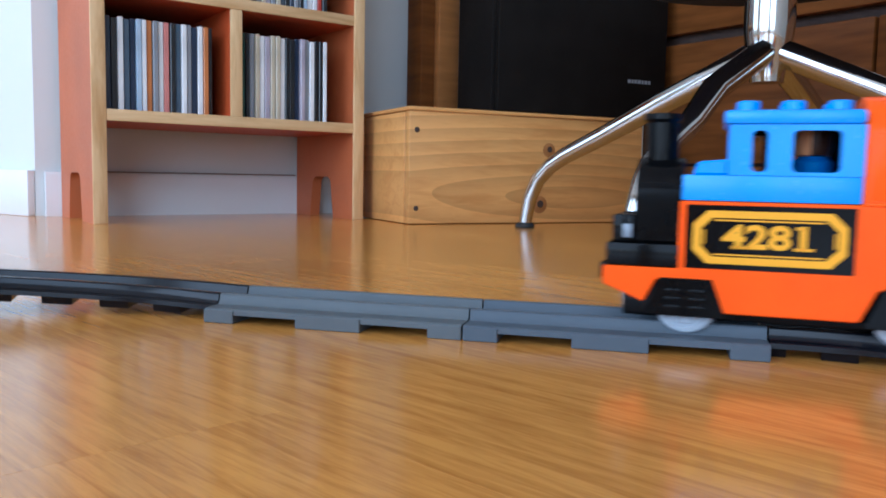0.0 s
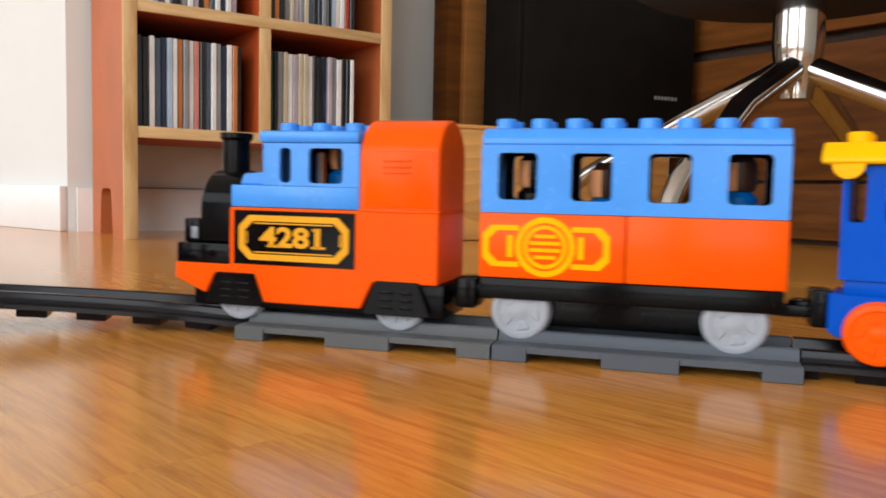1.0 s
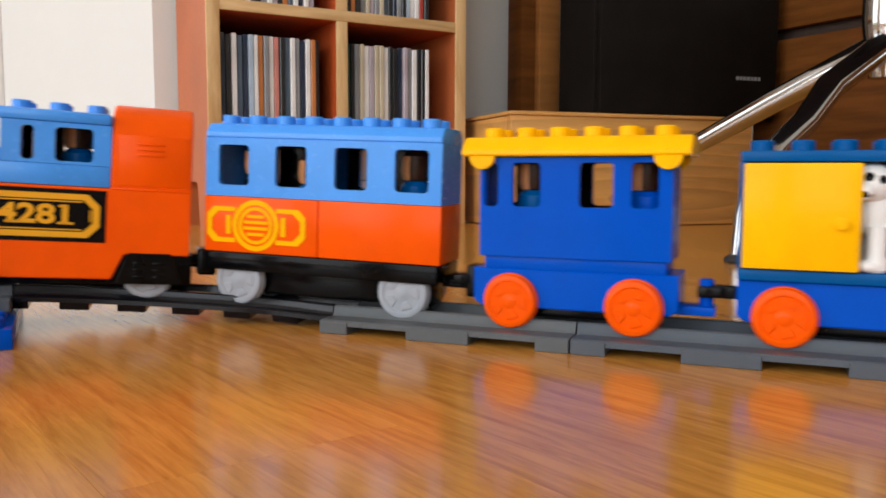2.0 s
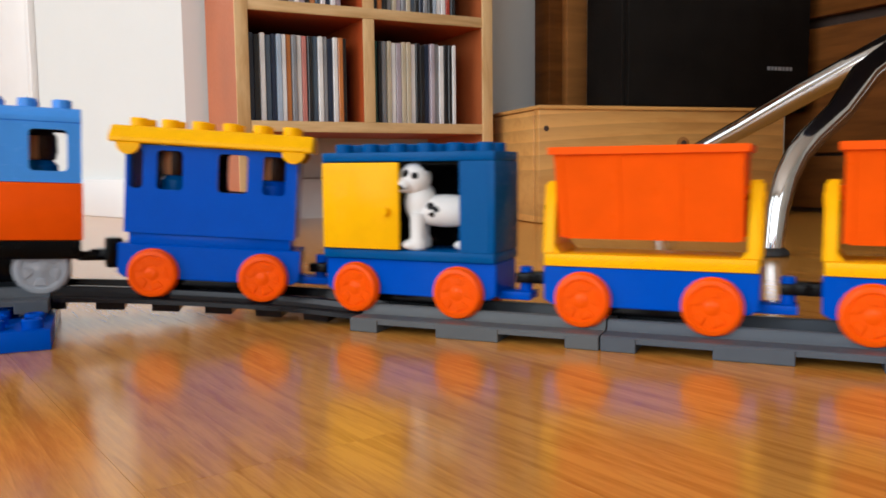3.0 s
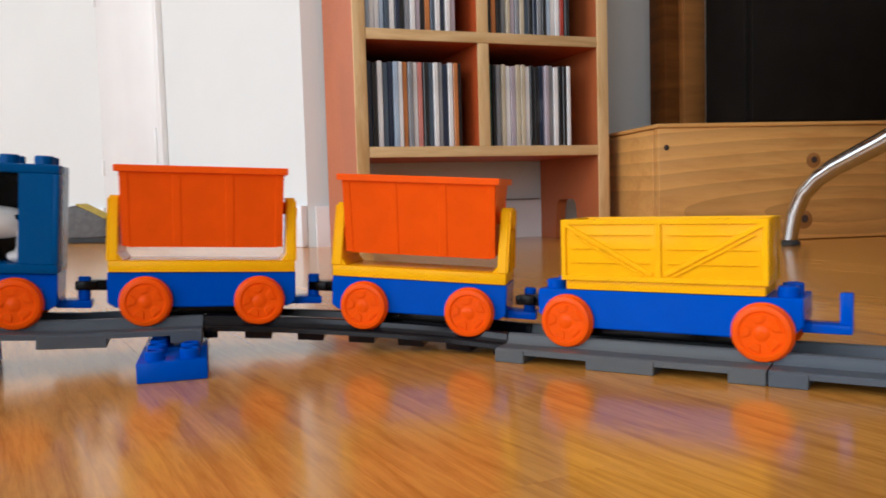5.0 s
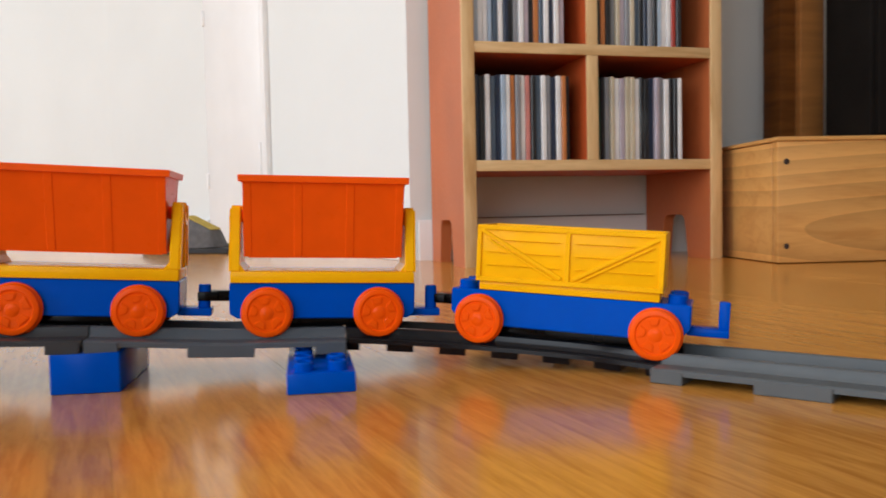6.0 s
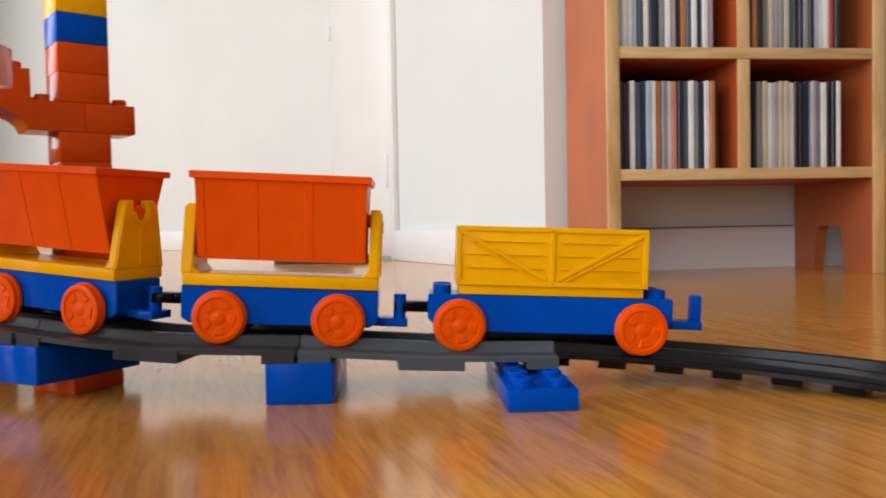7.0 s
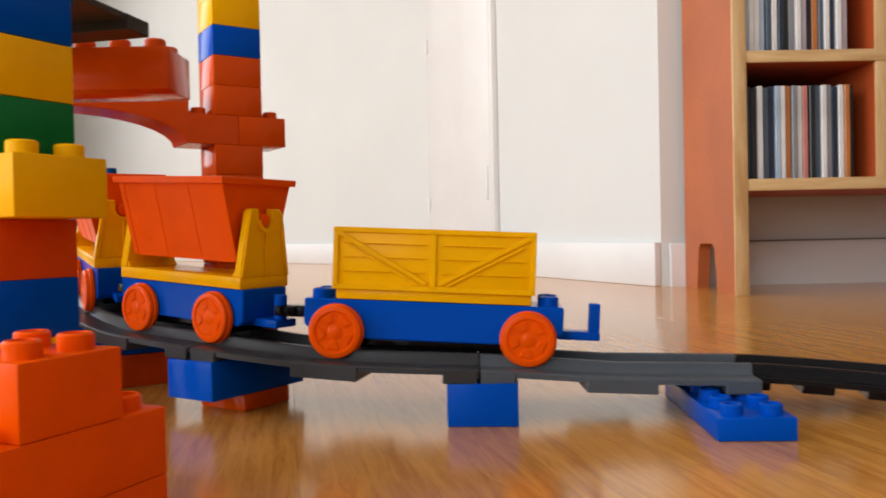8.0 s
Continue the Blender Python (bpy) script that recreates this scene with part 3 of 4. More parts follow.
track_piece(S_L, .272, TRACK_BLACK, False, "curved black plastic track on the floor", 24)
for i in range(4):
    track_piece(S_R5 + i * .128, S_R5 + (i + 1) * .128, DARK_GREY, True, "straight dark grey plastic track behind the brick arch", 1)
for i in range(8):
    track_piece(S_L - .128 * (i + 1), S_L - .128 * i, DARK_GREY, True, "straight dark grey plastic track on the floor", 1)


def turned(x, y, z, degrees):
    return pose(x, y, z, 0, 0, degrees)


# supports: near end first, x along the track, y away from the camera
brick(2, 6, turned(-.257, -.111, 0, 46.5), BLUE, "blue", .0096, "on the floor under the ramp's foot")
brick(2, 4, turned(-.3545, -.1710, 0, 45), BLUE, "blue", BRICK_H, "on the floor under the track ramp")
brick(2, 4, turned(-.4757, -.2499, .0084, 17), BLUE, "blue", BRICK_H, "under the track ramp on an orange plate")
brick(2, 2, turned(-.482, -.230, 0, 17), RED_ORANGE, "orange", .0084, "on the floor under a blue brick")
for x, y, a, n in ((-.602, -.270, -8, 2), (-.733, -.236, -14, 2)):
    for k in range(n):
        brick(2, 4, turned(x, y, k * BRICK_H, a), BLUE if k else RED_ORANGE, "blue" if k else "orange", BRICK_H, "stacked under the track")
brick(2, 4, turned(-.733, -.236, 2 * BRICK_H, -14), BLUE, "blue", .0096, "stacked under the track")
for i in range(1, 5):
    p = along(S_R5 + i * .128)
    for k in range(2):
        brick(2, 4, turned(p[0] - .023, p[1] - .027, k * BRICK_H, -14), BLUE, "blue", BRICK_H, "stacked under the track")
    brick(2, 4, turned(p[0] - .023, p[1] - .027, 2 * BRICK_H, -14), BLUE, "blue", .0096, "stacked under the track")


# portal over the track: x runs from the far tower towards the camera, y away behind it
def portal():
    face = -97.5
    P = lambda w, d, z: turned(-.564, -.147, 0, face) @ Matrix.Translation((w, -d - .032, z))
    brick(2, 2, P(0, 0, 0), RED_ORANGE, "orange", .0132, "at the foot of the tower")
    z = .0132
    for k in range(7):
        brick(2, 2, P(0, 0, z + k * BRICK_H), RED_ORANGE, "orange", BRICK_H, "in the tower")
    z += 7 * BRICK_H
    brick(2, 2, P(-.016, 0, z), RED_ORANGE, "orange", BRICK_H, "capping the tower beside the arch")
    # arch brick
    b = bmesh.new()
    o = [(0, 0), (.034, 0)] + [(.034 + .064 * (1 - math.cos(radians(a))), .0188 * math.sin(radians(a))) for a in range(12, 180, 12)] + [(.162, 0), (.196, 0), (.196, .0192), (.164, .0192), (.164, .0384), (.032, .0384), (.032, .0192), (0, .0192)]
    o = [(x, h) for x, h in o]
    prism(b, o, 0, .0318, .0005)
    studs(b, (.008, .024, .172, .188), (.008, .024), .0192)
    studs(b, [.040 + .016 * i for i in range(8)], (.008, .024), .0384)
    ob = new("arch_brick", mesh_of("arch_brick", b, RED_ORANGE))
    ob.matrix_world = P(.016, 0, z)
    tagged(ob, "long orange plastic arch brick spanning over the track", "toy brick", "toy building bricks")
    for k in range(8):
        m = P(.180, 0, k * BRICK_H)
        brick(2, 2, m, RED_ORANGE if k % 2 else BLUE, "orange" if k % 2 else "blue", BRICK_H if k < 7 else .0132, "in the hidden pillar of the arch")
    z += BRICK_H
    for k, (mat, c) in enumerate(((RED_ORANGE, "orange"), (RED_ORANGE, "orange"), (BLUE, "blue"), (YELLOW, "yellow"), (YELLOW, "yellow"))):
        brick(2, 2, P(0, 0, z + k * BRICK_H), mat, c, BRICK_H, "stacked on top of the tower")


portal()


def near_stack():
    F = turned(-.341, -.347, 0, 109)
    for k, (mat, c) in enumerate(((BLUE, "blue"), (RED_ORANGE, "orange"), (YELLOW, "yellow"), (BLUE, "blue"), (RED_ORANGE, "orange"), (YELLOW, "yellow"), (GREEN, "green"), (YELLOW, "yellow"), (BLUE, "blue"))):
        if k == 5:
            brick(2, 4, F @ Matrix.Translation((0, 0, 5 * BRICK_H - .0025)), YELLOW, "yellow", BRICK_H, "standing out of the near pillar")
            continue
        brick(2, 2, F @ Matrix.Translation((0, .016, k * BRICK_H - (.0025 if k else 0))), mat, c, BRICK_H - (0 if k else .0025), "in the near pillar of the bridge")
    G = turned(-.2876, -.3592, 0, 116)
    for k in range(2):
        brick(4, 2, G @ Matrix.Translation((-.016, 0, k * BRICK_H)), ORANGE, "bright orange", BRICK_H, "at the foot of the near pillar")
    brick(2, 2, G @ Matrix.Translation((0, 0, 2 * BRICK_H)), ORANGE, "bright orange", BRICK_H, "on top of the near footing")
    # beam of the upper line, its hidden post and the track on it
    B = turned(-.433, -.263, 0, 49.5 + 180)
    beam = brick(2, 8, B @ Matrix.Rotation(radians(-90), 4, "Z") @ Matrix.Translation((0, 0, 8 * BRICK_H)), RED_ORANGE, "orange", BRICK_H, "carrying the upper track")
    for k in range(8):
        brick(2, 2, B @ Matrix.Rotation(radians(-90), 4, "Z") @ Matrix.Translation((0, .096, k * BRICK_H)), RED_ORANGE, "orange", BRICK_H, "in the post under the upper track")
    U0 = Vector((-.450, -.293, 9 * BRICK_H))
    d = Vector((.60, -.80, 0))
    track_piece(0, .128, DARK_GREY, True, "straight dark grey plastic track crossing on the orange beam", 1, line=lambda q: axes_pose(d, U0 + d * q))


near_stack()


# ---- train ----
WHEEL_R = .0133


def wheel_mesh(name, mat, r=WHEEL_R, w=.0055):
    """Outer face towards +z."""
    b = lathe(bmesh.new(), [(r * .5, 0), (r - .0012, 0), (r, .0008), (r, w * .45), (r * .955, w * .55), (r * .955, w - .0014), (r * .92, w - .0004), (r * .86, w), (r * .74, w), (r * .70, w - .0007), (r * .26, w - .0007), (r * .20, w - .0002), (r * .05, w)], 40)
    for k in range(5):
        m = Matrix.Rotation((k + .25) * 2 * math.pi / 5, 4, "Z")
        prism(b, [(r * .34, -.0018), (r * .64, -.0034), (r * .64, .0034), (r * .34, .0018)], w - .0012, w - .0001, .0005, "z", m)
    return mesh_of(name, b, mat)


WHEELS = {}
MOVERS = []      # car, offsets of its two axles behind the loco's first axle
WHEELSETS = []   # wheelset, its x in its car
RIDERS = []      # thing carried, its car, its pose in it


def wheelset(car, x, mat, half=.0150, r=WHEEL_R, w=.0055):
    axle = part("axle", lathe(bmesh.new(), [(.002, -half), (.002, half)], 10, pose(0, 0, 0, 90, 0, 0)), BLACK, car)
    axle.matrix_local = pose(x, 0, r)
    if (mat.name, r, w) not in WHEELS:
        WHEELS[(mat.name, r, w)] = wheel_mesh("wheel", mat, r, w)
    for side in (1, -1):
        ob = new("wheel", WHEELS[(mat.name, r, w)])
        ob.parent = axle
        ob.matrix_local = pose(0, side * half, 0, -90 * side, 0, 0)
    WHEELSETS.append((axle, x, r))


def hitch(car, x, mat):
    b = box(bmesh.new(), x - .0150, x + .002, -.007, .007, .0100, .0140, .0006)
    lathe(b, [(.0032, .012), (.0032, .0256), (.0026, .0262), (.0004, .0262)], 16, Matrix.Translation((x - .0108, 0, 0)))
    part("hitch", b, mat, car)


def hook(car, x, z=.0185):
    b = box(bmesh.new(), x - .002, x + .012, -.0045, .0045, z - .0005, z + .0050, .0005)
    box(b, x + .0065, x + .0170, -.0068, .0068, z - .0002, z + .0047, .0008)
    part("coupling", b, BLACK, car, "black coupling hook")


def old_base(car, L=.096, axle=.0288):
    h = L / 2
    b = prism(bmesh.new(), [(-h, .0285), (-h, .0125), (-h + .004, .0100), (h - .004, .0100), (h, .0125), (h, .0285)], -.0150, .0150, .0006)
    part("chassis", b, BLUE, car)
    part("underframe", box(bmesh.new(), -h + .012, h - .012, -.010, .010, .0055, .0102, .0005), BLACK, car, "black underframe")
    hitch(car, -h, BLUE)
    hook(car, h)
    wheelset(car, axle, ORANGE)
    wheelset(car, -axle, ORANGE)


def wagon(label, first, gap):
    ob = thing("toy_wagon", label, "toy train", "toy train vehicles")
    MOVERS.append((ob, first, first + gap))
    return ob


def panel_with_windows(bm, x0, x1, z0, z1, y0, y1, windows):
    """A wall in the x-z plane from y0 to y1, with rectangular windows (xa, xb, za, zb) left open."""
    xs = sorted({x0, x1, *[w[0] for w in windows], *[w[1] for w in windows]})
    zs = sorted({z0, z1, *[w[2] for w in windows], *[w[3] for w in windows]})
    for a, b in zip(xs, xs[1:]):
        for c, d in zip(zs, zs[1:]):
            mx, mz = (a + b) / 2, (c + d) / 2
            if not any(w[0] < mx < w[1] and w[2] < mz < w[3] for w in windows):
                box(bm, a, b, y0, y1, c, d, 0)
    for xa, xb, za, zb in windows:      # rounded corners
        r = .0022
        for cx, cz, a0 in ((xa, za, 180), (xb, za, 270), (xb, zb, 0), (xa, zb, 90)):
            ox, oz = (r if cx == xa else -r), (r if cz == za else -r)
            pts = [(cx, cz)] + arc(cx + ox, cz + oz, r, a0, a0 + 90, 4)
            prism(bm, pts, y0, y1, 0)
    bmesh.ops.remove_doubles(bm, verts=bm.verts, dist=1e-6)
    return bm


def figure(car, x, y, z, cap, body, label):
    """A plain toy figure sitting in a vehicle."""
    b = lathe(bmesh.new(), [(.0075, 0), (.0085, .004), (.0080, .014), (.0055, .0165), (.0068, .017), (.0078, .021), (.0075, .029), (.0045, .0325)], 18)
    me = mesh_of("toy_figure", b, SKIN)
    me.materials.append(body)
    me.materials.append(cap)
    for p in me.polygons:
        p.material_index = 1 if p.center.z < .0165 else (2 if p.center.z > .0265 or p.center.x < .0015 else 0)
    ob = new("toy_figure", me)
    tagged(ob, label, "toy figure", "toy figures in the train")
    RIDERS.append((ob, car, pose(x, y, z)))


def locomotive():
    car = thing("toy_locomotive", "orange, blue and black plastic toy steam locomotive", "toy train", "toy train vehicles")
    MOVERS.append((car, 0.0, .084))
    F = .0745                         # front end; u counts back from it
    XO = lambda u: F - u
    X = lambda u: F - float(np.interp(u, (-.003, 0, .016, .030, .091, .0925, .132, .151), (-.0055, -.0025, .0145, .0285, .0955, .097, .1365, .1545)))
    hw = .0225
    # orange lower body with cut-outs over the wheels
    o = [(X(0), .0285), (X(0), .0205), (XO(.015), .0135), (XO(.0200), .0235), (XO(.040), .0235), (XO(.047), .0105), (XO(.0985), .0105), (XO(.1045), .0235), (X(.132), .0235), (X(.132), .0570), (X(.030), .0570), (X(.030), .0285)]
    part("body", prism(bmesh.new(), o, -hw, hw, .0006), ORANGE, car)
    part("underframe", box(bmesh.new(), X(.134), X(.008), -hw + .004, hw - .004, .0070, .0235, .001), BLACK, car, "black underframe")
    for u0, u1 in ((.0155, .0485), (.1005, .1335)):
        for side in (1, -1):
            b = prism(bmesh.new(), [(XO(u0), .0085), (XO(u0 + .006), .0245), (XO(u1 - .006), .0245), (XO(u1), .0085)], side * (hw - .0006), side * (hw + .0012), .0003)
            for i in range(3):
                for uu in (u0 + .0085, u1 - .0145):
                    box(b, XO(uu + .006), XO(uu), side * (hw + .0008) - .0006, side * (hw + .0008) + .0006, .0115 + .0035 * i, .0131 + .0035 * i, .0002)
            part("axle_cover", b, BLACK, car, "black axle cover")
    # nose: buffer block, boiler, lamps, chimney
    part("bumper", box(bmesh.new(), X(0), X(-.003), -.010, .010, .0215, .0285, .0008), BLACK, car, "black bumper")
    part("nose_block", box(bmesh.new(), X(.0305), X(.001), -hw, hw, .0286, .0385, .0008), BLACK, car, "black nose block")
    bo = [(-.0195, .0386), (.0195, .0386), (.0195, .056)] + arc(0, .056, .0195, 12, 168, 12) + [(-.0195, .056)]
    part("boiler", prism(bmesh.new(), bo, X(.0310), X(.0115), .001, "x"), BLACK, car, "glossy black boiler")
    for side in (1, -1):
        b = box(bmesh.new(), X(.0115), X(.003), side * .0145 - .005, side * .0145 + .005, .0386, .0505, .0010)
        part("lamp_box", b, BLACK, car, "black lamp box")
        part("lamp_lens", box(bmesh.new(), X(.0108), X(.0072), side * .0196 - .0006, side * .0196 + .0006, .0405, .0465, .0004), LENS, car, "grey lamp lens")
    part("chimney", lathe(bmesh.new(), [(.0072, .074), (.0072, .0905), (.0085, .092), (.0085, .0945), (.0060, .0945), (.0058, .090)], 24, Matrix.Translation((X(.0205), 0, 0))), BLACK, car, "black chimney")
    # blue cab
    b = bmesh.new()
    box(b, X(.0925), X(.0305), -hw + .0004, hw - .0004, .0572, .0680, .0008)
    prism(b, [(X(.034), .0680), (X(.036), .0735), (X(.0465), .0745), (X(.0465), .0680)], -hw + .002, hw - .002, .0008)
    part("cab_base", b, SKY_BLUE, car, "sky blue cab base")
    for side in (1, -1):
        y0, y1 = sorted((side * (hw - .0030), side * (hw - .0004)))
        b = panel_with_windows(bmesh.new(), X(.0925), X(.0465), .0680, .0885, y0, y1, [(XO(.0615), XO(.0555), .0695, .0862), (XO(.0885), XO(.0708), .0695, .0862)])
        part("cab_side", b, SKY_BLUE, car, "sky blue cab side with two windows")
    # added black sheets behind the windows stand in for the cab's inner shade
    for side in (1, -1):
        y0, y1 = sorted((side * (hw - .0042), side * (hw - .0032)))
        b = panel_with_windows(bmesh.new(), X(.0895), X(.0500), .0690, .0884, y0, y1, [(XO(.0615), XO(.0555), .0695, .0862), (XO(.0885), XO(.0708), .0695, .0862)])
        part("cab_shade_lining", b, BLACK, car, "black lining added for the shade in the cab")
    for u in (.0470, .0900):
        part("cab_end", box(bmesh.new(), X(u + .0025), X(u), -hw + .003, hw - .003, .0680, .0885, 0), SKY_BLUE, car, "sky blue cab end")
    b = box(bmesh.new(), X(.0925), X(.0445), -hw - .0006, hw + .0006, .0885, .0945, .0018)
    studs(b, [X(.053), X(.069), X(.085)], (-.008, .008), .0945)
    part("cab_roof", b, SKY_BLUE, car, "sky blue studded cab roof")
    part("cab_floor", box(bmesh.new(), X(.0900), X(.0495), -hw + .003, hw - .003, .0680, .0690, 0), BLACK, car)
    # tall rounded rear housing
    b = bmesh.new()
    ro = [(-hw, .0572), (hw, .0572), (hw, .0820)] + arc(0, .0820, hw, 10, 170, 14)[:] + [(-hw, .0820)]
    ro = [(y, z if z < .083 else .082 + (z - .082) * .85) for y, z in ro]
    prism(b, ro, X(.132), X(.0928), .0010, "x")
    part("rear_housing", b, ORANGE, car, "tall rounded orange rear housing")
    part("housing_rim", box(bmesh.new(), X(.1322), X(.0926), -hw - .0004, hw + .0004, .0566, .0580, .0004), ORANGE, car)
    for side in (1, -1):
        y0, y1 = sorted((side * (hw - .0005), side * (hw + .0005)))
        part("housing_panel", box(bmesh.new(), X(.1295), X(.0955), y0, y1, .0590, .0850, .0005), ORANGE, car, "raised glossy side panel")
    for side in (1, -1):
        b = bmesh.new()
        for i in range(3):
            box(b, X(.118), X(.105), side * (hw + .0005) - .0007, side * (hw + .0005) + .0007, .0745 + .0028 * i, .0758 + .0028 * i, .0003)
        part("vent", b, ORANGE, car, "moulded vent slots")
    # number plate
    for side in (1, -1):
        y = side * hw
        plate = prism(bmesh.new(), [(X(.0325), .0292), (X(.0910), .0292), (X(.0910), .0556), (X(.0325), .0556)], y, y + side * .0004, 0)
        plate = part("nameplate", plate, BLACK, car, "black plate with a golden frame and number")
        c, hx, hz = X(.06175), .0292, .0110
        out = []
        for inset in (0, .0033, .0040, .0047):
            sx, sz, ch = hx - inset, hz - inset * .9, .0056 - inset * .35
            out.append([(c - sx, .0424 - sz + ch), (c - sx + ch, .0424 - sz), (c + sx - ch, .0424 - sz), (c + sx, .0424 - sz + ch), (c + sx, .0424 + sz - ch), (c + sx - ch, .0424 + sz), (c - sx + ch, .0424 + sz), (c - sx, .0424 + sz - ch)])
        b = bmesh.new()
        for i in range(8):
            j = (i + 1) % 8
            prism(b, [out[0][i], out[0][j], out[1][j], out[1][i]], y + side * .0004, y + side * .0008, 0)
            if i % 4 in (1, 3):
                prism(b, [out[2][i], out[2][j], out[3][j], out[3][i]], y + side * .0004, y + side * .0008, 0)
        part("plate_frame", b, BRONZE, plate, "golden octagonal frame")
        cu = bpy.data.curves.new("number", "FONT")
        cu.body, cu.size, cu.align_x, cu.align_y, cu.extrude, cu.offset = "4281", .0132, "CENTER", "CENTER", .0002, .00042
        tmp = new("number", cu)
        bpy.context.view_layer.update()
        me = bpy.data.meshes.new_from_object(tmp.evaluated_get(bpy.context.evaluated_depsgraph_get()))
        bpy.data.objects.remove(tmp)
        slab = bmesh.new()          # slab serifs on the 4 and the 1
        slab.from_mesh(me)
        left, right = min(v.co.x for v in slab.verts), max(v.co.x for v in slab.verts)
        foot, head = min(v.co.y for v in slab.verts), max(v.co.y for v in slab.verts)
        for x0, x1, z0, z1 in ((left + .0030, left + .0085, foot, foot + .0012), (right - .0036, right + .0020, foot, foot + .0012), (right - .0032, right - .0008, head - .0016, head - .0004)):
            box(slab, x0, x1, z0, z1, -.0002, .0002, 0)
        slab.to_mesh(me)
        slab.free()
        me.materials.clear()
        me.materials.append(BRONZE)
        num = new("number", me)
        num.parent = plate
        num.matrix_local = pose(c, y + side * .0007, .0424, 90, 0, 180 if side > 0 else 0) @ Matrix.Diagonal((1.32, 1, 1, 1))
        tagged(num, "golden number 4281")
    b = box(bmesh.new(), X(.150), X(.130), -.005, .005, .0180, .0235, .0008)
    box(b, X(.148), X(.137), -.010, .010, .0125, .0270, .0015)
    part("rear_coupling", b, BLACK, car, "black rear coupling")
    wheelset(car, .042, WHEEL_GREY, .0140)
    wheelset(car, -.042, WHEEL_GREY, .0140)
    figure(car, X(.077), 0, .0600, HAIR, DARK_BLUE, "plain toy figure of a driver in the cab")


def express_coach():
    car = thing("toy_coach", "orange and sky blue plastic passenger coach with grey wheels", "toy train", "toy train vehicles")
    MOVERS.append((car, .1418, .2342))
    h, hw = .0655, .0190
    part("chassis", box(bmesh.new(), -h + .001, h - .001, -hw - .0008, hw + .0008, .0190, .0285, .001), BLACK, car, "black chassis")
    part("underframe", box(bmesh.new(), -.060, .060, -.0116, .0116, .0065, .0230, .002), BLACK, car, "black underframe")
    part("coupling", box(bmesh.new(), h - .003, h + .018, -.004, .004, .0165, .0215, .0008), BLACK, car, "black front coupling")
    b = box(bmesh.new(), -h - .018, -h + .003, -.004, .004, .0165, .0215, .0008)
    box(b, -h - .020, -h - .011, -.0080, .0080, .0130, .0290, .0012)
    part("coupling", b, BLACK, car, "black rear coupling")
    b = bmesh.new()
    for x0, x1 in ((-h, -.0002), (.0002, h)):
        box(b, x0, x1, -hw, hw, .0286, .0580, .0008)
    part("body", b, ORANGE, car, "bright orange lower body")
    w = [(x - .0088, x + .0088, .0640, .0850) for x in (-.0495, -.0172, .0158, .0485)]
    for side in (1, -1):
        y0, y1 = sorted((side * (hw - .0028), side * (hw - .0002)))
        part("side_wall", panel_with_windows(bmesh.new(), -h + .0005, h - .0005, .0582, .0885, y0, y1, w), SKY_BLUE, car, "sky blue side with four windows")
        # added black sheet: the coach's inner shade as colour
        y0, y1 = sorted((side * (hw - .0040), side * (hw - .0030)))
        part("lining", panel_with_windows(bmesh.new(), -h + .004, h - .004, .0582, .0880, y0, y1, w), BLACK, car, "black inner lining added for the shade inside")
        part("roof_rim", prism(bmesh.new(), [(side * (hw - .0002), .0885), (side * (hw - .0002), .0915), (side * (hw - .0040), .0960), (side * (hw - .0060), .0960), (side * (hw - .0060), .0885)], -h + .0005, h - .0005, .0006, "x"), SKY_BLUE, car)
    for x in (-h + .0005, -.0015, h - .0032):
        part("end_wall", box(bmesh.new(), x, x + .0027, -hw + .003, hw - .003, .0582, .0885, 0), SKY_BLUE if abs(x) > .01 else DARK_BLUE, car)
    b = box(bmesh.new(), -h + .0005, h - .0005, -hw + .0055, hw - .0055, .0880, .0962, .0004)
    studs(b, [-.056 + .016 * i for i in range(8)], (-.008, .008), .0962)
    part("roof", b, SKY_BLUE, car, "sky blue studded roof")
    # emblem
    for side in (1, -1):
        y = side * hw
        cx, cz = .0352, .0432
        b = bmesh.new()
        for r0, r1 in ((.0134, .0108), (.0098, .0080)):
            n = 28
            for i in range(n):
                a, c = arc(cx, cz, r0, 360 * i / n, 360 * (i + 1) / n, 1), arc(cx, cz, r1, 360 * i / n, 360 * (i + 1) / n, 1)
                prism(b, [a[0], a[1], c[1], c[0]], y, y + side * .0004, 0)
        for dz, wd in ((.0048, .010), (.0017, .0140), (-.0014, .0140), (-.0046, .010)):
            prism(b, [(cx - wd / 2, cz + dz - .0008), (cx + wd / 2, cz + dz - .0008), (cx + wd / 2, cz + dz + .0008), (cx - wd / 2, cz + dz + .0008)], y, y + side * .0004, 0)
        for sgn in (1, -1):
            fr = [[(cx + sgn * .0118, cz - q), (cx + sgn * (p - .004), cz - q), (cx + sgn * p, cz - q + .004), (cx + sgn * p, cz + q - .004), (cx + sgn * (p - .004), cz + q), (cx + sgn * .0118, cz + q)] for p, q in ((.0284, .0094), (.0256, .0070))]
            for i in range(5):
                prism(b, [fr[0][i], fr[0][i + 1], fr[1][i + 1], fr[1][i]], y, y + side * .0004, 0)
            prism(b, [(cx + sgn * .0172, cz - .0050), (cx + sgn * .0145, cz - .0050), (cx + sgn * .0145, cz + .0050), (cx + sgn * .0172, cz + .0050)], y, y + side * .0004, 0)
        part("emblem", b, YELLOW, car, "yellow ring emblem printed on the side")
    wheelset(car, .046, WHEEL_GREY, .0125, .0138)
    wheelset(car, -.046, WHEEL_GREY, .0125, .0138)
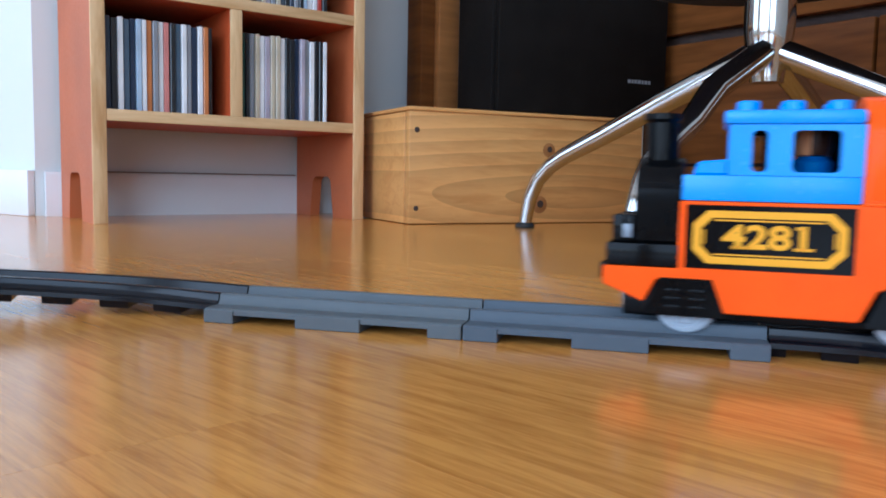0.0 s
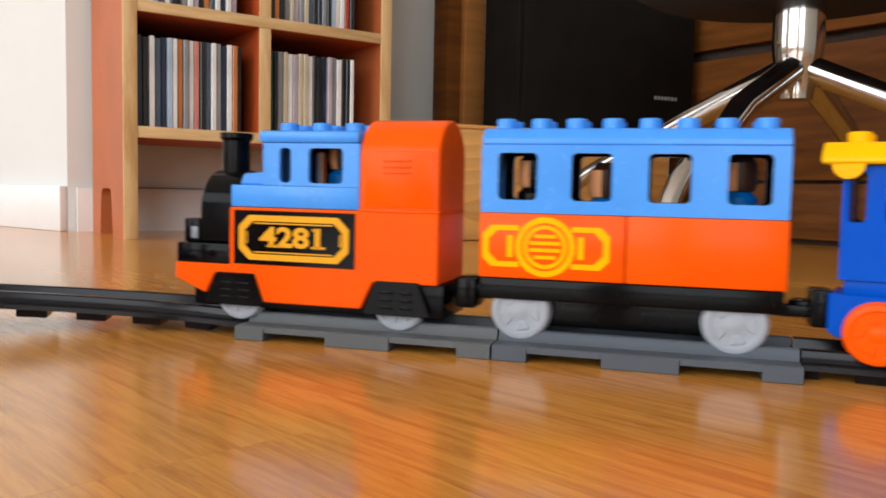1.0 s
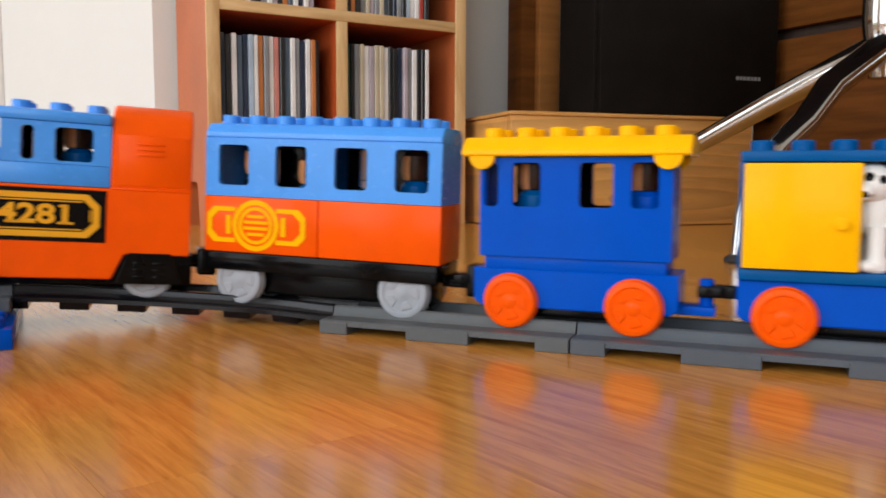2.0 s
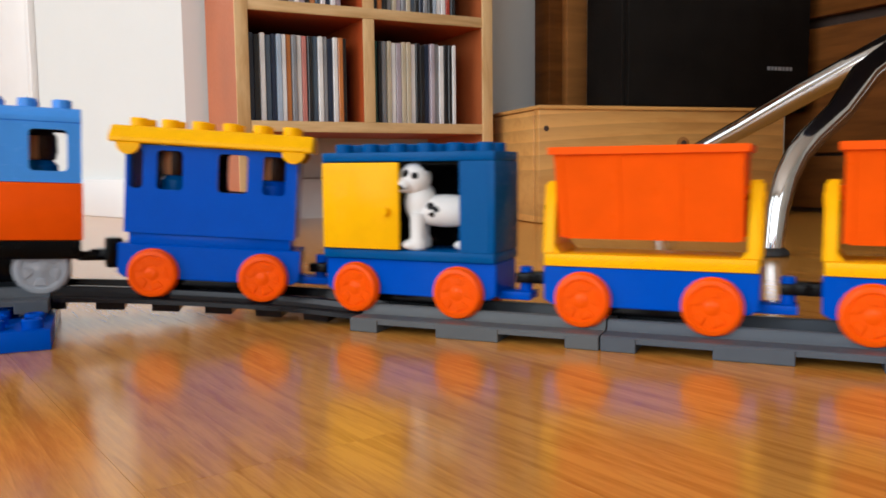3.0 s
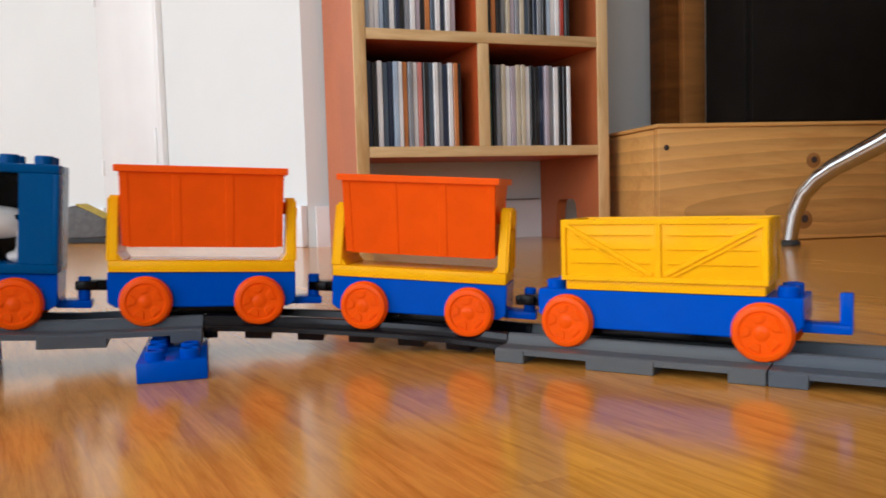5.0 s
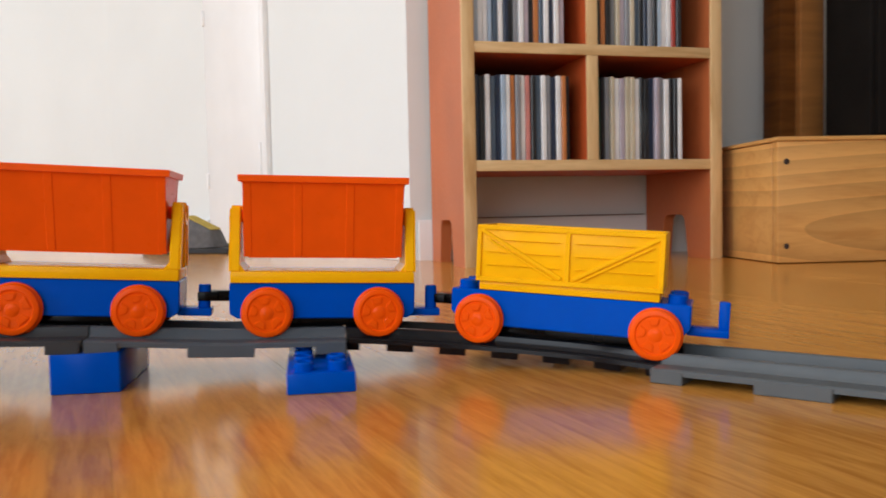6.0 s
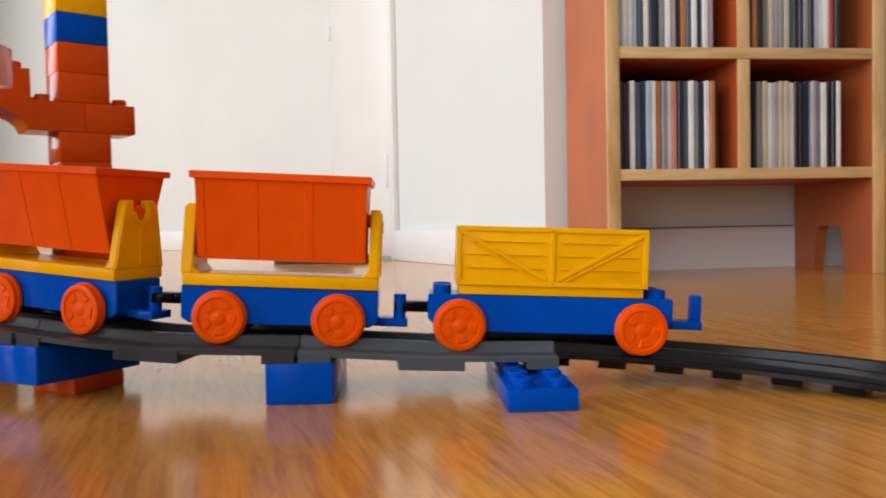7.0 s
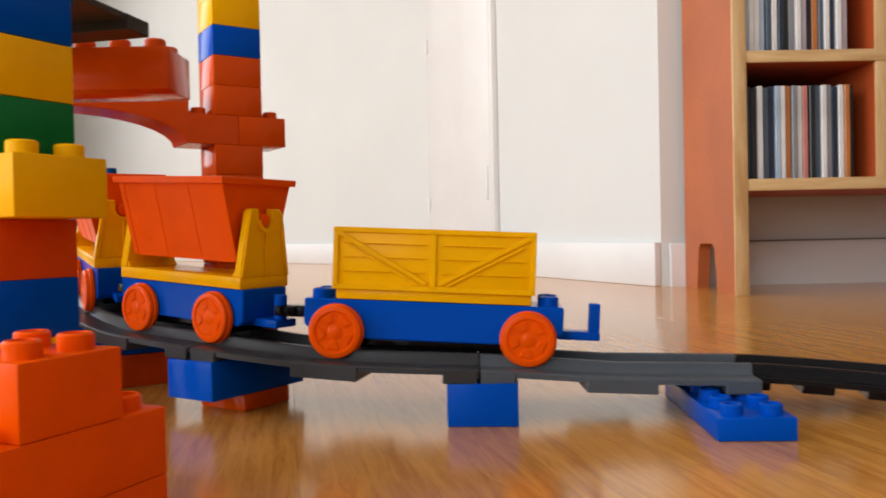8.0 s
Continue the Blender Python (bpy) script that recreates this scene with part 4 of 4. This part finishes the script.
    figure(car, .044, 0, .0530, BLACK, BLACK, "plain toy figure with a black cap in the coach")
    figure(car, .011, .002, .0490, HAIR, DARK_BLUE, "plain toy figure in blue in the coach")
    figure(car, -.046, 0, .0530, HAIR, DARK_BLUE, "plain toy figure with dark hair in the coach")


def blue_coach():
    car = wagon("deep blue plastic passenger wagon with a yellow studded roof", .2929, .0576)
    old_base(car)
    h, hw = .0445, .0168
    part("sole_bar", box(bmesh.new(), -h + .002, h - .002, -hw + .002, hw - .002, .0284, .0345, .0006), BLUE, car)
    w = [(.036, .0445, .0580, .0785), (.0150, .0285, .0580, .0785), (-.0185, -.003, .0580, .0785), (-.0385, -.0265, .0580, .0785)]
    for side in (1, -1):
        y0, y1 = sorted((side * (hw - .0026), side * hw))
        part("side_wall", panel_with_windows(bmesh.new(), -h, h, .0345, .0810, y0, y1, w[1:] + [(.0355, .0425, .0580, .0785)]), BLUE, car, "deep blue side with windows")
        # shade inside the wagon, put in as an added black sheet
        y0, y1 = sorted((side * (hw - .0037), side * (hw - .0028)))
        part("lining", panel_with_windows(bmesh.new(), -h + .003, h - .003, .0360, .0808, y0, y1, w[1:] + [(.0355, .0410, .0580, .0785)]), BLACK, car, "dark inner lining added for the shade behind the windows")
    for x in (-h, h - .0026):
        part("end_wall", box(bmesh.new(), x, x + .0026, -hw + .0026, hw - .0026, .0345, .0810, 0), BLUE, car)
    part("floor_plate", box(bmesh.new(), -h + .0026, h - .0026, -hw + .0026, hw - .0026, .0345, .0360, 0), BLUE, car)
    roof = prism(bmesh.new(), [(-hw - .0045, .0815), (-hw - .0045, .0845), (-hw + .001, .0905), (hw - .001, .0905), (hw + .0045, .0845), (hw + .0045, .0815)], -.0525, .0525, .0008, "x")
    studs(roof, [-.040 + .016 * i for i in range(6)], (-.008, .008), .0905)
    part("roof", roof, YELLOW, car, "yellow studded roof")
    for side in (1, -1):
        for sgn in (1, -1):
            b = prism(bmesh.new(), arc(sgn * .0425, .0815, .0062, 180, 360, 10), side * (hw + .0015), side * (hw + .0040), .0003)
            part("roof_bracket", b, YELLOW, car, "rounded yellow roof bracket")
    figure(car, .022, 0, .0490, HAIR, DARK_BLUE, "plain toy figure with dark hair in the wagon")
    figure(car, -.031, 0, .0490, HAIR, BLUE, "plain toy figure in blue in the wagon")


def box_wagon():
    car = wagon("blue plastic box wagon with an open yellow sliding door", .4131, .0576)
    old_base(car)
    h, hw, z0, z1 = .0482, .0178, .0335, .0785
    b = box(bmesh.new(), -h, h, -hw, hw, .0285, z0, .0008)
    part("floor_plate", b, DARK_BLUE, car)
    roof = box(bmesh.new(), -h, h, -hw, hw, z1, .0832, .0008)
    studs(roof, [-.040 + .016 * i for i in range(6)], (-.008, .008), .0832)
    part("roof", roof, DARK_BLUE, car, "blue studded roof")
    for x in (-h, h - .0028):
        part("end_wall", box(bmesh.new(), x, x + .0028, -hw, hw, z0, z1, .0004), DARK_BLUE, car)
    # added black sheet on the back wall for the wagon's inner shade
    part("lining", box(bmesh.new(), -h + .003, h - .003, -hw + .0027, -hw + .0036, z0, z1, 0), BLACK, car, "black inner lining added for the shade inside")
    part("back_wall", box(bmesh.new(), -h + .0028, h - .0028, -hw, -hw + .0026, z0, z1, 0), DARK_BLUE, car)
    part("side_wall", box(bmesh.new(), -h + .0028, -.0300, hw - .0026, hw, z0, z1, 0), DARK_BLUE, car)
    d = box(bmesh.new(), .0020, .0464, hw + .0006, hw + .0030, z0 + .0005, z1 - .0005, .0006)
    d = part("sliding_door", d, YELLOW, car, "yellow sliding door pushed open")
    part("door_handle", lathe(bmesh.new(), [(.0026, 0), (.0026, .0010), (.0012, .0012), (.0012, .0025), (.0022, .0028), (.0022, .0036)], 14, pose(.0090, hw + .0030, .0535, -90, 0, 0)), YELLOW, d)
    # toy dog, white with black spots, looking out of the wagon
    def ball(bm, c, r):
        t = bmesh.new()
        bmesh.ops.create_icosphere(t, subdivisions=5, radius=1)
        bmesh.ops.scale(t, vec=r, verts=t.verts)
        bmesh.ops.translate(t, vec=c, verts=t.verts)
        return take(bm, t)
    b = bmesh.new()
    ball(b, (-.002, 0, .0170), (.0165, .0075, .0072))
    ball(b, (.0095, 0, .0205), (.0072, .0066, .0095))
    ball(b, (.0115, .002, .0310), (.0072, .0068, .0072))
    ball(b, (.0155, .0055, .0285), (.0045, .0045, .0036))
    for x, y in ((.010, .0045), (.010, -.0045), (-.0135, .0045), (-.0135, -.0045)):
        lathe(b, [(.0034, 0), (.0042, .001), (.0042, .004), (.0032, .006), (.0034, .016)], 14, Matrix.Translation((x, y, 0)))
        ball(b, (x + .0022, y + .001, .0022), (.0048, .0036, .0024))
    tube(b, [(-.017, 0, .020), (-.021, 0, .024), (-.0225, 0, .030)], [.0016, .0014, .0008], 8)
    me = mesh_of("toy_dog", b, WHITE_PLASTIC)
    me.materials.append(BLACK)
    marks = [Vector(p) for p in ((.0145, .0078, .0335), (.0100, .0088, .0325), (.0185, .0085, .0305), (.0165, .0098, .0272), (.0065, .0030, .0365), (.0040, .0070, .0195), (.0012, .0072, .0178), (.0030, .0070, .0155), (-.0110, .0062, .0195), (-.0130, .0055, .0165), (-.0165, .0020, .0120), (.0150, .0100, .0262), (.0136, .0098, .0268))]
    rad = (.0013, .0012, .0011, .0010, .0020, .0014, .0011, .0010, .0012, .0010, .0010, .0007, .0006)
    for p in me.polygons:
        if any((p.center - c).length < r * 1.35 for c, r in zip(marks, rad)):
            p.material_index = 1
    me.transform(Matrix.Scale(1.16, 4))
    dog = new("toy_dog", me)
    tagged(dog, "white toy dog with black spots standing in the box wagon", "toy dog")
    RIDERS.append((dog, car, pose(-.0150, .0050, z0 + .0002, 0, 0, 12)))


def hopper_wagon(first, label):
    car = wagon(label, first, .0576)
    old_base(car)
    hw = .0165
    cr = box(bmesh.new(), -.0475, .0475, -hw, hw, .0286, .0345, .0006)
    part("cradle", cr, YELLOW, car, "yellow cradle")
    for sgn in (1, -1):
        x0, x1 = sgn * .0475, sgn * .0405
        b = prism(bmesh.new(), [(-hw, .0345), (hw, .0345), (.0112, .0665), (.0095, .0685), (.0046, .0685), (.0044, .0625), (.0022, .0588), (-.0022, .0588), (-.0044, .0625), (-.0046, .0685), (-.0095, .0685), (-.0112, .0665)], x0, x0 - sgn * .0048, .0005, "x")
        for y in (-.0150, .0150):
            prism(b, [(y - .0012, .0345), (y + .0012, .0345), (y * .66 + .0010, .067), (y * .66 - .0010, .067)], x0 + sgn * .0008, x0, .0002, "x")
        box(b, min(x0, x0 + sgn * .0012), max(x0, x0 + sgn * .0012), -.0006, .0006, .0345, .0570, .0002)
        n = 12
        for i in range(n):
            a, c = arc(0, .0630, .0064, 180 + 180 * i / n, 180 + 180 * (i + 1) / n, 1), arc(0, .0630, .0045, 180 + 180 * i / n, 180 + 180 * (i + 1) / n, 1)
            prism(b, [a[0], a[1], c[1], c[0]], x0 + sgn * .0015, x0, 0, "x")
        prism(b, [(sgn * .0475, .0345), (sgn * .0398, .0345), (sgn * .0430, .0385)], -hw + .001, hw - .001, .0003)
        part("upright", b, YELLOW, car, "yellow upright with a bearing")
    # tipping tub with ribs, open at the top
    b = bmesh.new()
    zt, zb, xt, xb, yt, yb = .0835, .0415, .0415, .0385, .0235, .0125
    n = [(xt, yt, zt), (xb, yb, zb)]
    inner = [(xt - .0016, yt - .0016, zt), (xb - .0016, yb - .0014, zb + .0018)]
    def ring(x, y, z):
        return [b.verts.new(p) for p in ((x, y, z), (-x, y, z), (-x, -y, z), (x, -y, z))]
    ro, ri, to, ti = ring(*n[1]), ring(*inner[1]), ring(*n[0]), ring(*inner[0])
    for i in range(4):
        j = (i + 1) % 4
        b.faces.new((ro[i], ro[j], to[j], to[i]))
        b.faces.new((to[i], to[j], ti[j], ti[i]))
        b.faces.new((ti[i], ti[j], ri[j], ri[i]))
    b.faces.new(ro[::-1])
    b.faces.new(ri)
    bmesh.ops.recalc_face_normals(b, faces=b.faces)
    tub = part("tub", b, TUB_ORANGE, car, "orange ribbed tipping tub")
    rim = bmesh.new()
    loops = [[rim.verts.new((sx * x, sy * y, z)) for sx, sy in ((1, 1), (-1, 1), (-1, -1), (1, -1))] for x, y, z in (
        (xt + .0016, yt + .0016, zt - .0030), (xt + .0018, yt + .0018, zt), (xt + .0014, yt + .0014, zt + .0004), (xt - .0014, yt - .0014, zt + .0004), (xt - .0014, yt - .0014, zt - .0030))]
    for p, q in zip(loops, loops[1:] + loops[:1]):
        for k in range(4):
            rim.faces.new((p[k], p[(k + 1) % 4], q[(k + 1) % 4], q[k]))
    bmesh.ops.recalc_face_normals(rim, faces=rim.faces)
    part("rim", rim, TUB_ORANGE, tub)
    for side in (1, -1):
        for x in (-.0395, -.0135, .0135, .0395):
            slope = Matrix.Translation((x * .985, side * (yt + yb) / 2, (zt + zb) / 2)) @ Matrix.Rotation(-side * math.atan2(yt - yb, zt - zb), 4, "X")
            part("rib", box(bmesh.new(), -.0021, .0021, -.0004, .00035, -.0212, .0188, .0003, 1, slope), TUB_ORANGE, tub)
        part("trunnion", lathe(bmesh.new(), [(.0034, 0), (.0034, .0080), (.003, .0084), (.0005, .0084)], 16, pose(side * .0385, 0, .0628, 0, 90 * side, 0)), TUB_ORANGE, tub, "round orange trunnion")


def flat_wagon():
    car = wagon("blue plastic flat wagon with a yellow crate load", .7728, .0906)
    h = .0615
    b = prism(bmesh.new(), [(-h, .0285), (-h, .0165), (-h + .004, .0125), (-.045, .0100), (.045, .0100), (h - .004, .0125), (h, .0165), (h, .0285)], -.0150, .0150, .0006)
    studs(b, (-.0545, .0545), (-.0075, .0075), .0285)
    part("chassis", b, BLUE, car)
    part("underframe", box(bmesh.new(), -h + .012, h - .012, -.010, .010, .0055, .0102, .0005), BLACK, car, "black underframe")
    b = box(bmesh.new(), -h - .018, -h + .002, -.006, .006, .0125, .0165, .0006)
    box(b, -h - .018, -h - .0128, -.0035, .0035, .013, .0300, .0006)
    part("hitch", b, BLUE, car)
    hook(car, h)
    wheelset(car, .0453, ORANGE)
    wheelset(car, -.0453, ORANGE)
    load = thing("toy_crate", "yellow plastic crate with cross-braced plank sides", "toy crate")
    RIDERS.append((load, car, pose(0, 0, .0286)))
    L, hw = .0478, .0158
    part("crate_base", box(bmesh.new(), -L + .0015, L - .0015, -hw + .0006, hw - .0006, .0002, .0052, .0006), YELLOW, load)
    for side in (1, -1):
        y = side * (hw + .0004)
        b = box(bmesh.new(), -L, L, min(y, y - side * .0022), max(y, y - side * .0022), .0050, .0345, .0005)
        yo = (y, y + side * .0011)
        def strip(a, c, w):
            a, c = Vector(a), Vector(c)
            d = (c - a).normalized()
            q = Vector((-d.y, d.x)) * w / 2
            prism(b, [tuple(a + q), tuple(c + q), tuple(c - q), tuple(a - q)], yo[0], yo[1], .0002)
        strip((-L, .0332), (L, .0332), .0024)
        strip((-L, .0062), (L, .0062), .0024)
        for x in (-L + .0012, 0, L - .0012):
            strip((x, .0062), (x, .0332), .0024)
        for sg in (1, -1):
            strip((sg * (L - .002), .0320), (sg * .0030, .0085), .0020)
            strip((sg * (L - .006), .0270), (sg * .0070, .0080), .0011)
        for z in (.0138, .0205, .0270):
            strip((-L + .005, z), (-.004, z), .0005)
            strip((.004, z), (L - .005, z), .0005)
        part("plank_side", b, YELLOW, load, "yellow plank side with diagonal braces")
    for sg in (1, -1):
        part("plank_end", box(bmesh.new(), sg * L - (.0022 if sg > 0 else 0), sg * L + (0 if sg > 0 else .0022), -hw + .0016, hw - .0016, .0050, .0345, .0003), YELLOW, load)


locomotive()
express_coach()
blue_coach()
box_wagon()
hopper_wagon(.5333, "yellow and blue plastic tipper wagon with an orange tub")
hopper_wagon(.6543, "yellow and blue plastic tipper wagon carrying an orange tub")
flat_wagon()


# ---- floor planks ----
def floor():
    root = thing("floor", "glossy varnished oak plank floor with warm brown grain", "floor", kind="structure", m=ROOM @ pose(0, 0, 0, 0, 0, 100))
    pw, pl = .090, .60
    meshes = []
    for k in range(3):
        bm = box(bmesh.new(), 0, pl - .0001, 0, pw - .0001, -.014, 0, .00004, 1)
        meshes.append(mesh_of("plank", bm, FLOOR, False))
    r = random.Random(9)
    rest = bmesh.new()
    # x runs into the shelf wall, y against the wall's direction
    rows = range(-26, 36)
    for j in rows:
        y = j * pw + .03
        off = r.uniform(0, pl)
        for i in range(-6, 11):
            x = i * pl + off
            near = -1.0 < x + pl / 2 < 1.9 and -.95 < y < 1.25
            if near:
                ob = new("plank", meshes[r.randrange(3)])
                ob.parent = root
                ob.matrix_local = Matrix.Translation((x, y, 0))
            else:
                v = [rest.verts.new(p) for p in ((x, y, -.0001), (x + pl - .0001, y, -.0001), (x + pl - .0001, y + pw - .0001, -.0001), (x, y + pw - .0001, -.0001))]
                rest.faces.new(v)
    me = bpy.data.meshes.new("planking")
    rest.to_mesh(me)
    rest.free()
    me.materials.append(FLOOR)
    ob = new("planking", me)
    ob.parent = root
    tagged(ob, "oak planks farther off", kind="stuff")
    sub = part("underfloor", box(bmesh.new(), -4, 6.8, -3, 4, -.06, -.015, 0), BACKING, root, "dark boards under the planks")


floor()


# ---- how the train runs ----
TRAVEL = [(0, .3041), (.5, .4162), (.8, .492), (1, .5322), (2.5, .8333), (2.7, .8817), (3, .9448), (3.5, 1.044), (4, 1.1131), (4.2, 1.1418), (4.5, 1.1923), (6, 1.4007), (6.5, 1.468), (7, 1.5262), (7.2, 1.5571), (7.5, 1.6015), (8, 1.673)]


def travel(t):
    """Smooth run of the loco's first axle at time t."""
    ts, ss = [a for a, _ in TRAVEL], [b for _, b in TRAVEL]
    sl = [(b - a) / (d - c) for a, b, c, d in zip(ss, ss[1:], ts, ts[1:])]
    ms = [sl[0]] + [(a * (ts[i + 2] - ts[i + 1]) + b * (ts[i + 1] - ts[i])) / (ts[i + 2] - ts[i]) for i, (a, b) in enumerate(zip(sl, sl[1:]))] + [sl[-1]]
    i = min(max(0, sum(1 for a in ts if a <= t) - 1), len(ts) - 2)
    d = ts[i + 1] - ts[i]
    u = (t - ts[i]) / d
    return (2*u**3-3*u*u+1)*ss[i] + (u**3-2*u*u+u)*d*ms[i] + (3*u*u-2*u**3)*ss[i+1] + (u**3-u*u)*d*ms[i+1]


TIMES = [k / 15 for k in range(121)]
RAIL_Z = .0068


def car_pose(first, last, t):
    s = travel(t)
    a, b = Vector(along(s - first)), Vector(along(s - last))
    return axes_pose(a - b, (a + b) / 2 + Vector((0, 0, RAIL_Z)))


def motions():
    span = {}
    for car, first, last in MOVERS:
        span[car.name] = (first, last)
        walk(car, [(t, car_pose(first, last, t)) for t in TIMES])
    for axle, x, r in WHEELSETS:
        walk(axle, [(t, Matrix.Translation((x, 0, r)) @ Matrix.Rotation((travel(t) - .304) / r, 4, "Y")) for t in TIMES])
    for ob, car, m in RIDERS:
        first, last = span[car.name]
        walk(ob, [(t, car_pose(first, last, t) @ m) for t in TIMES])


motions()
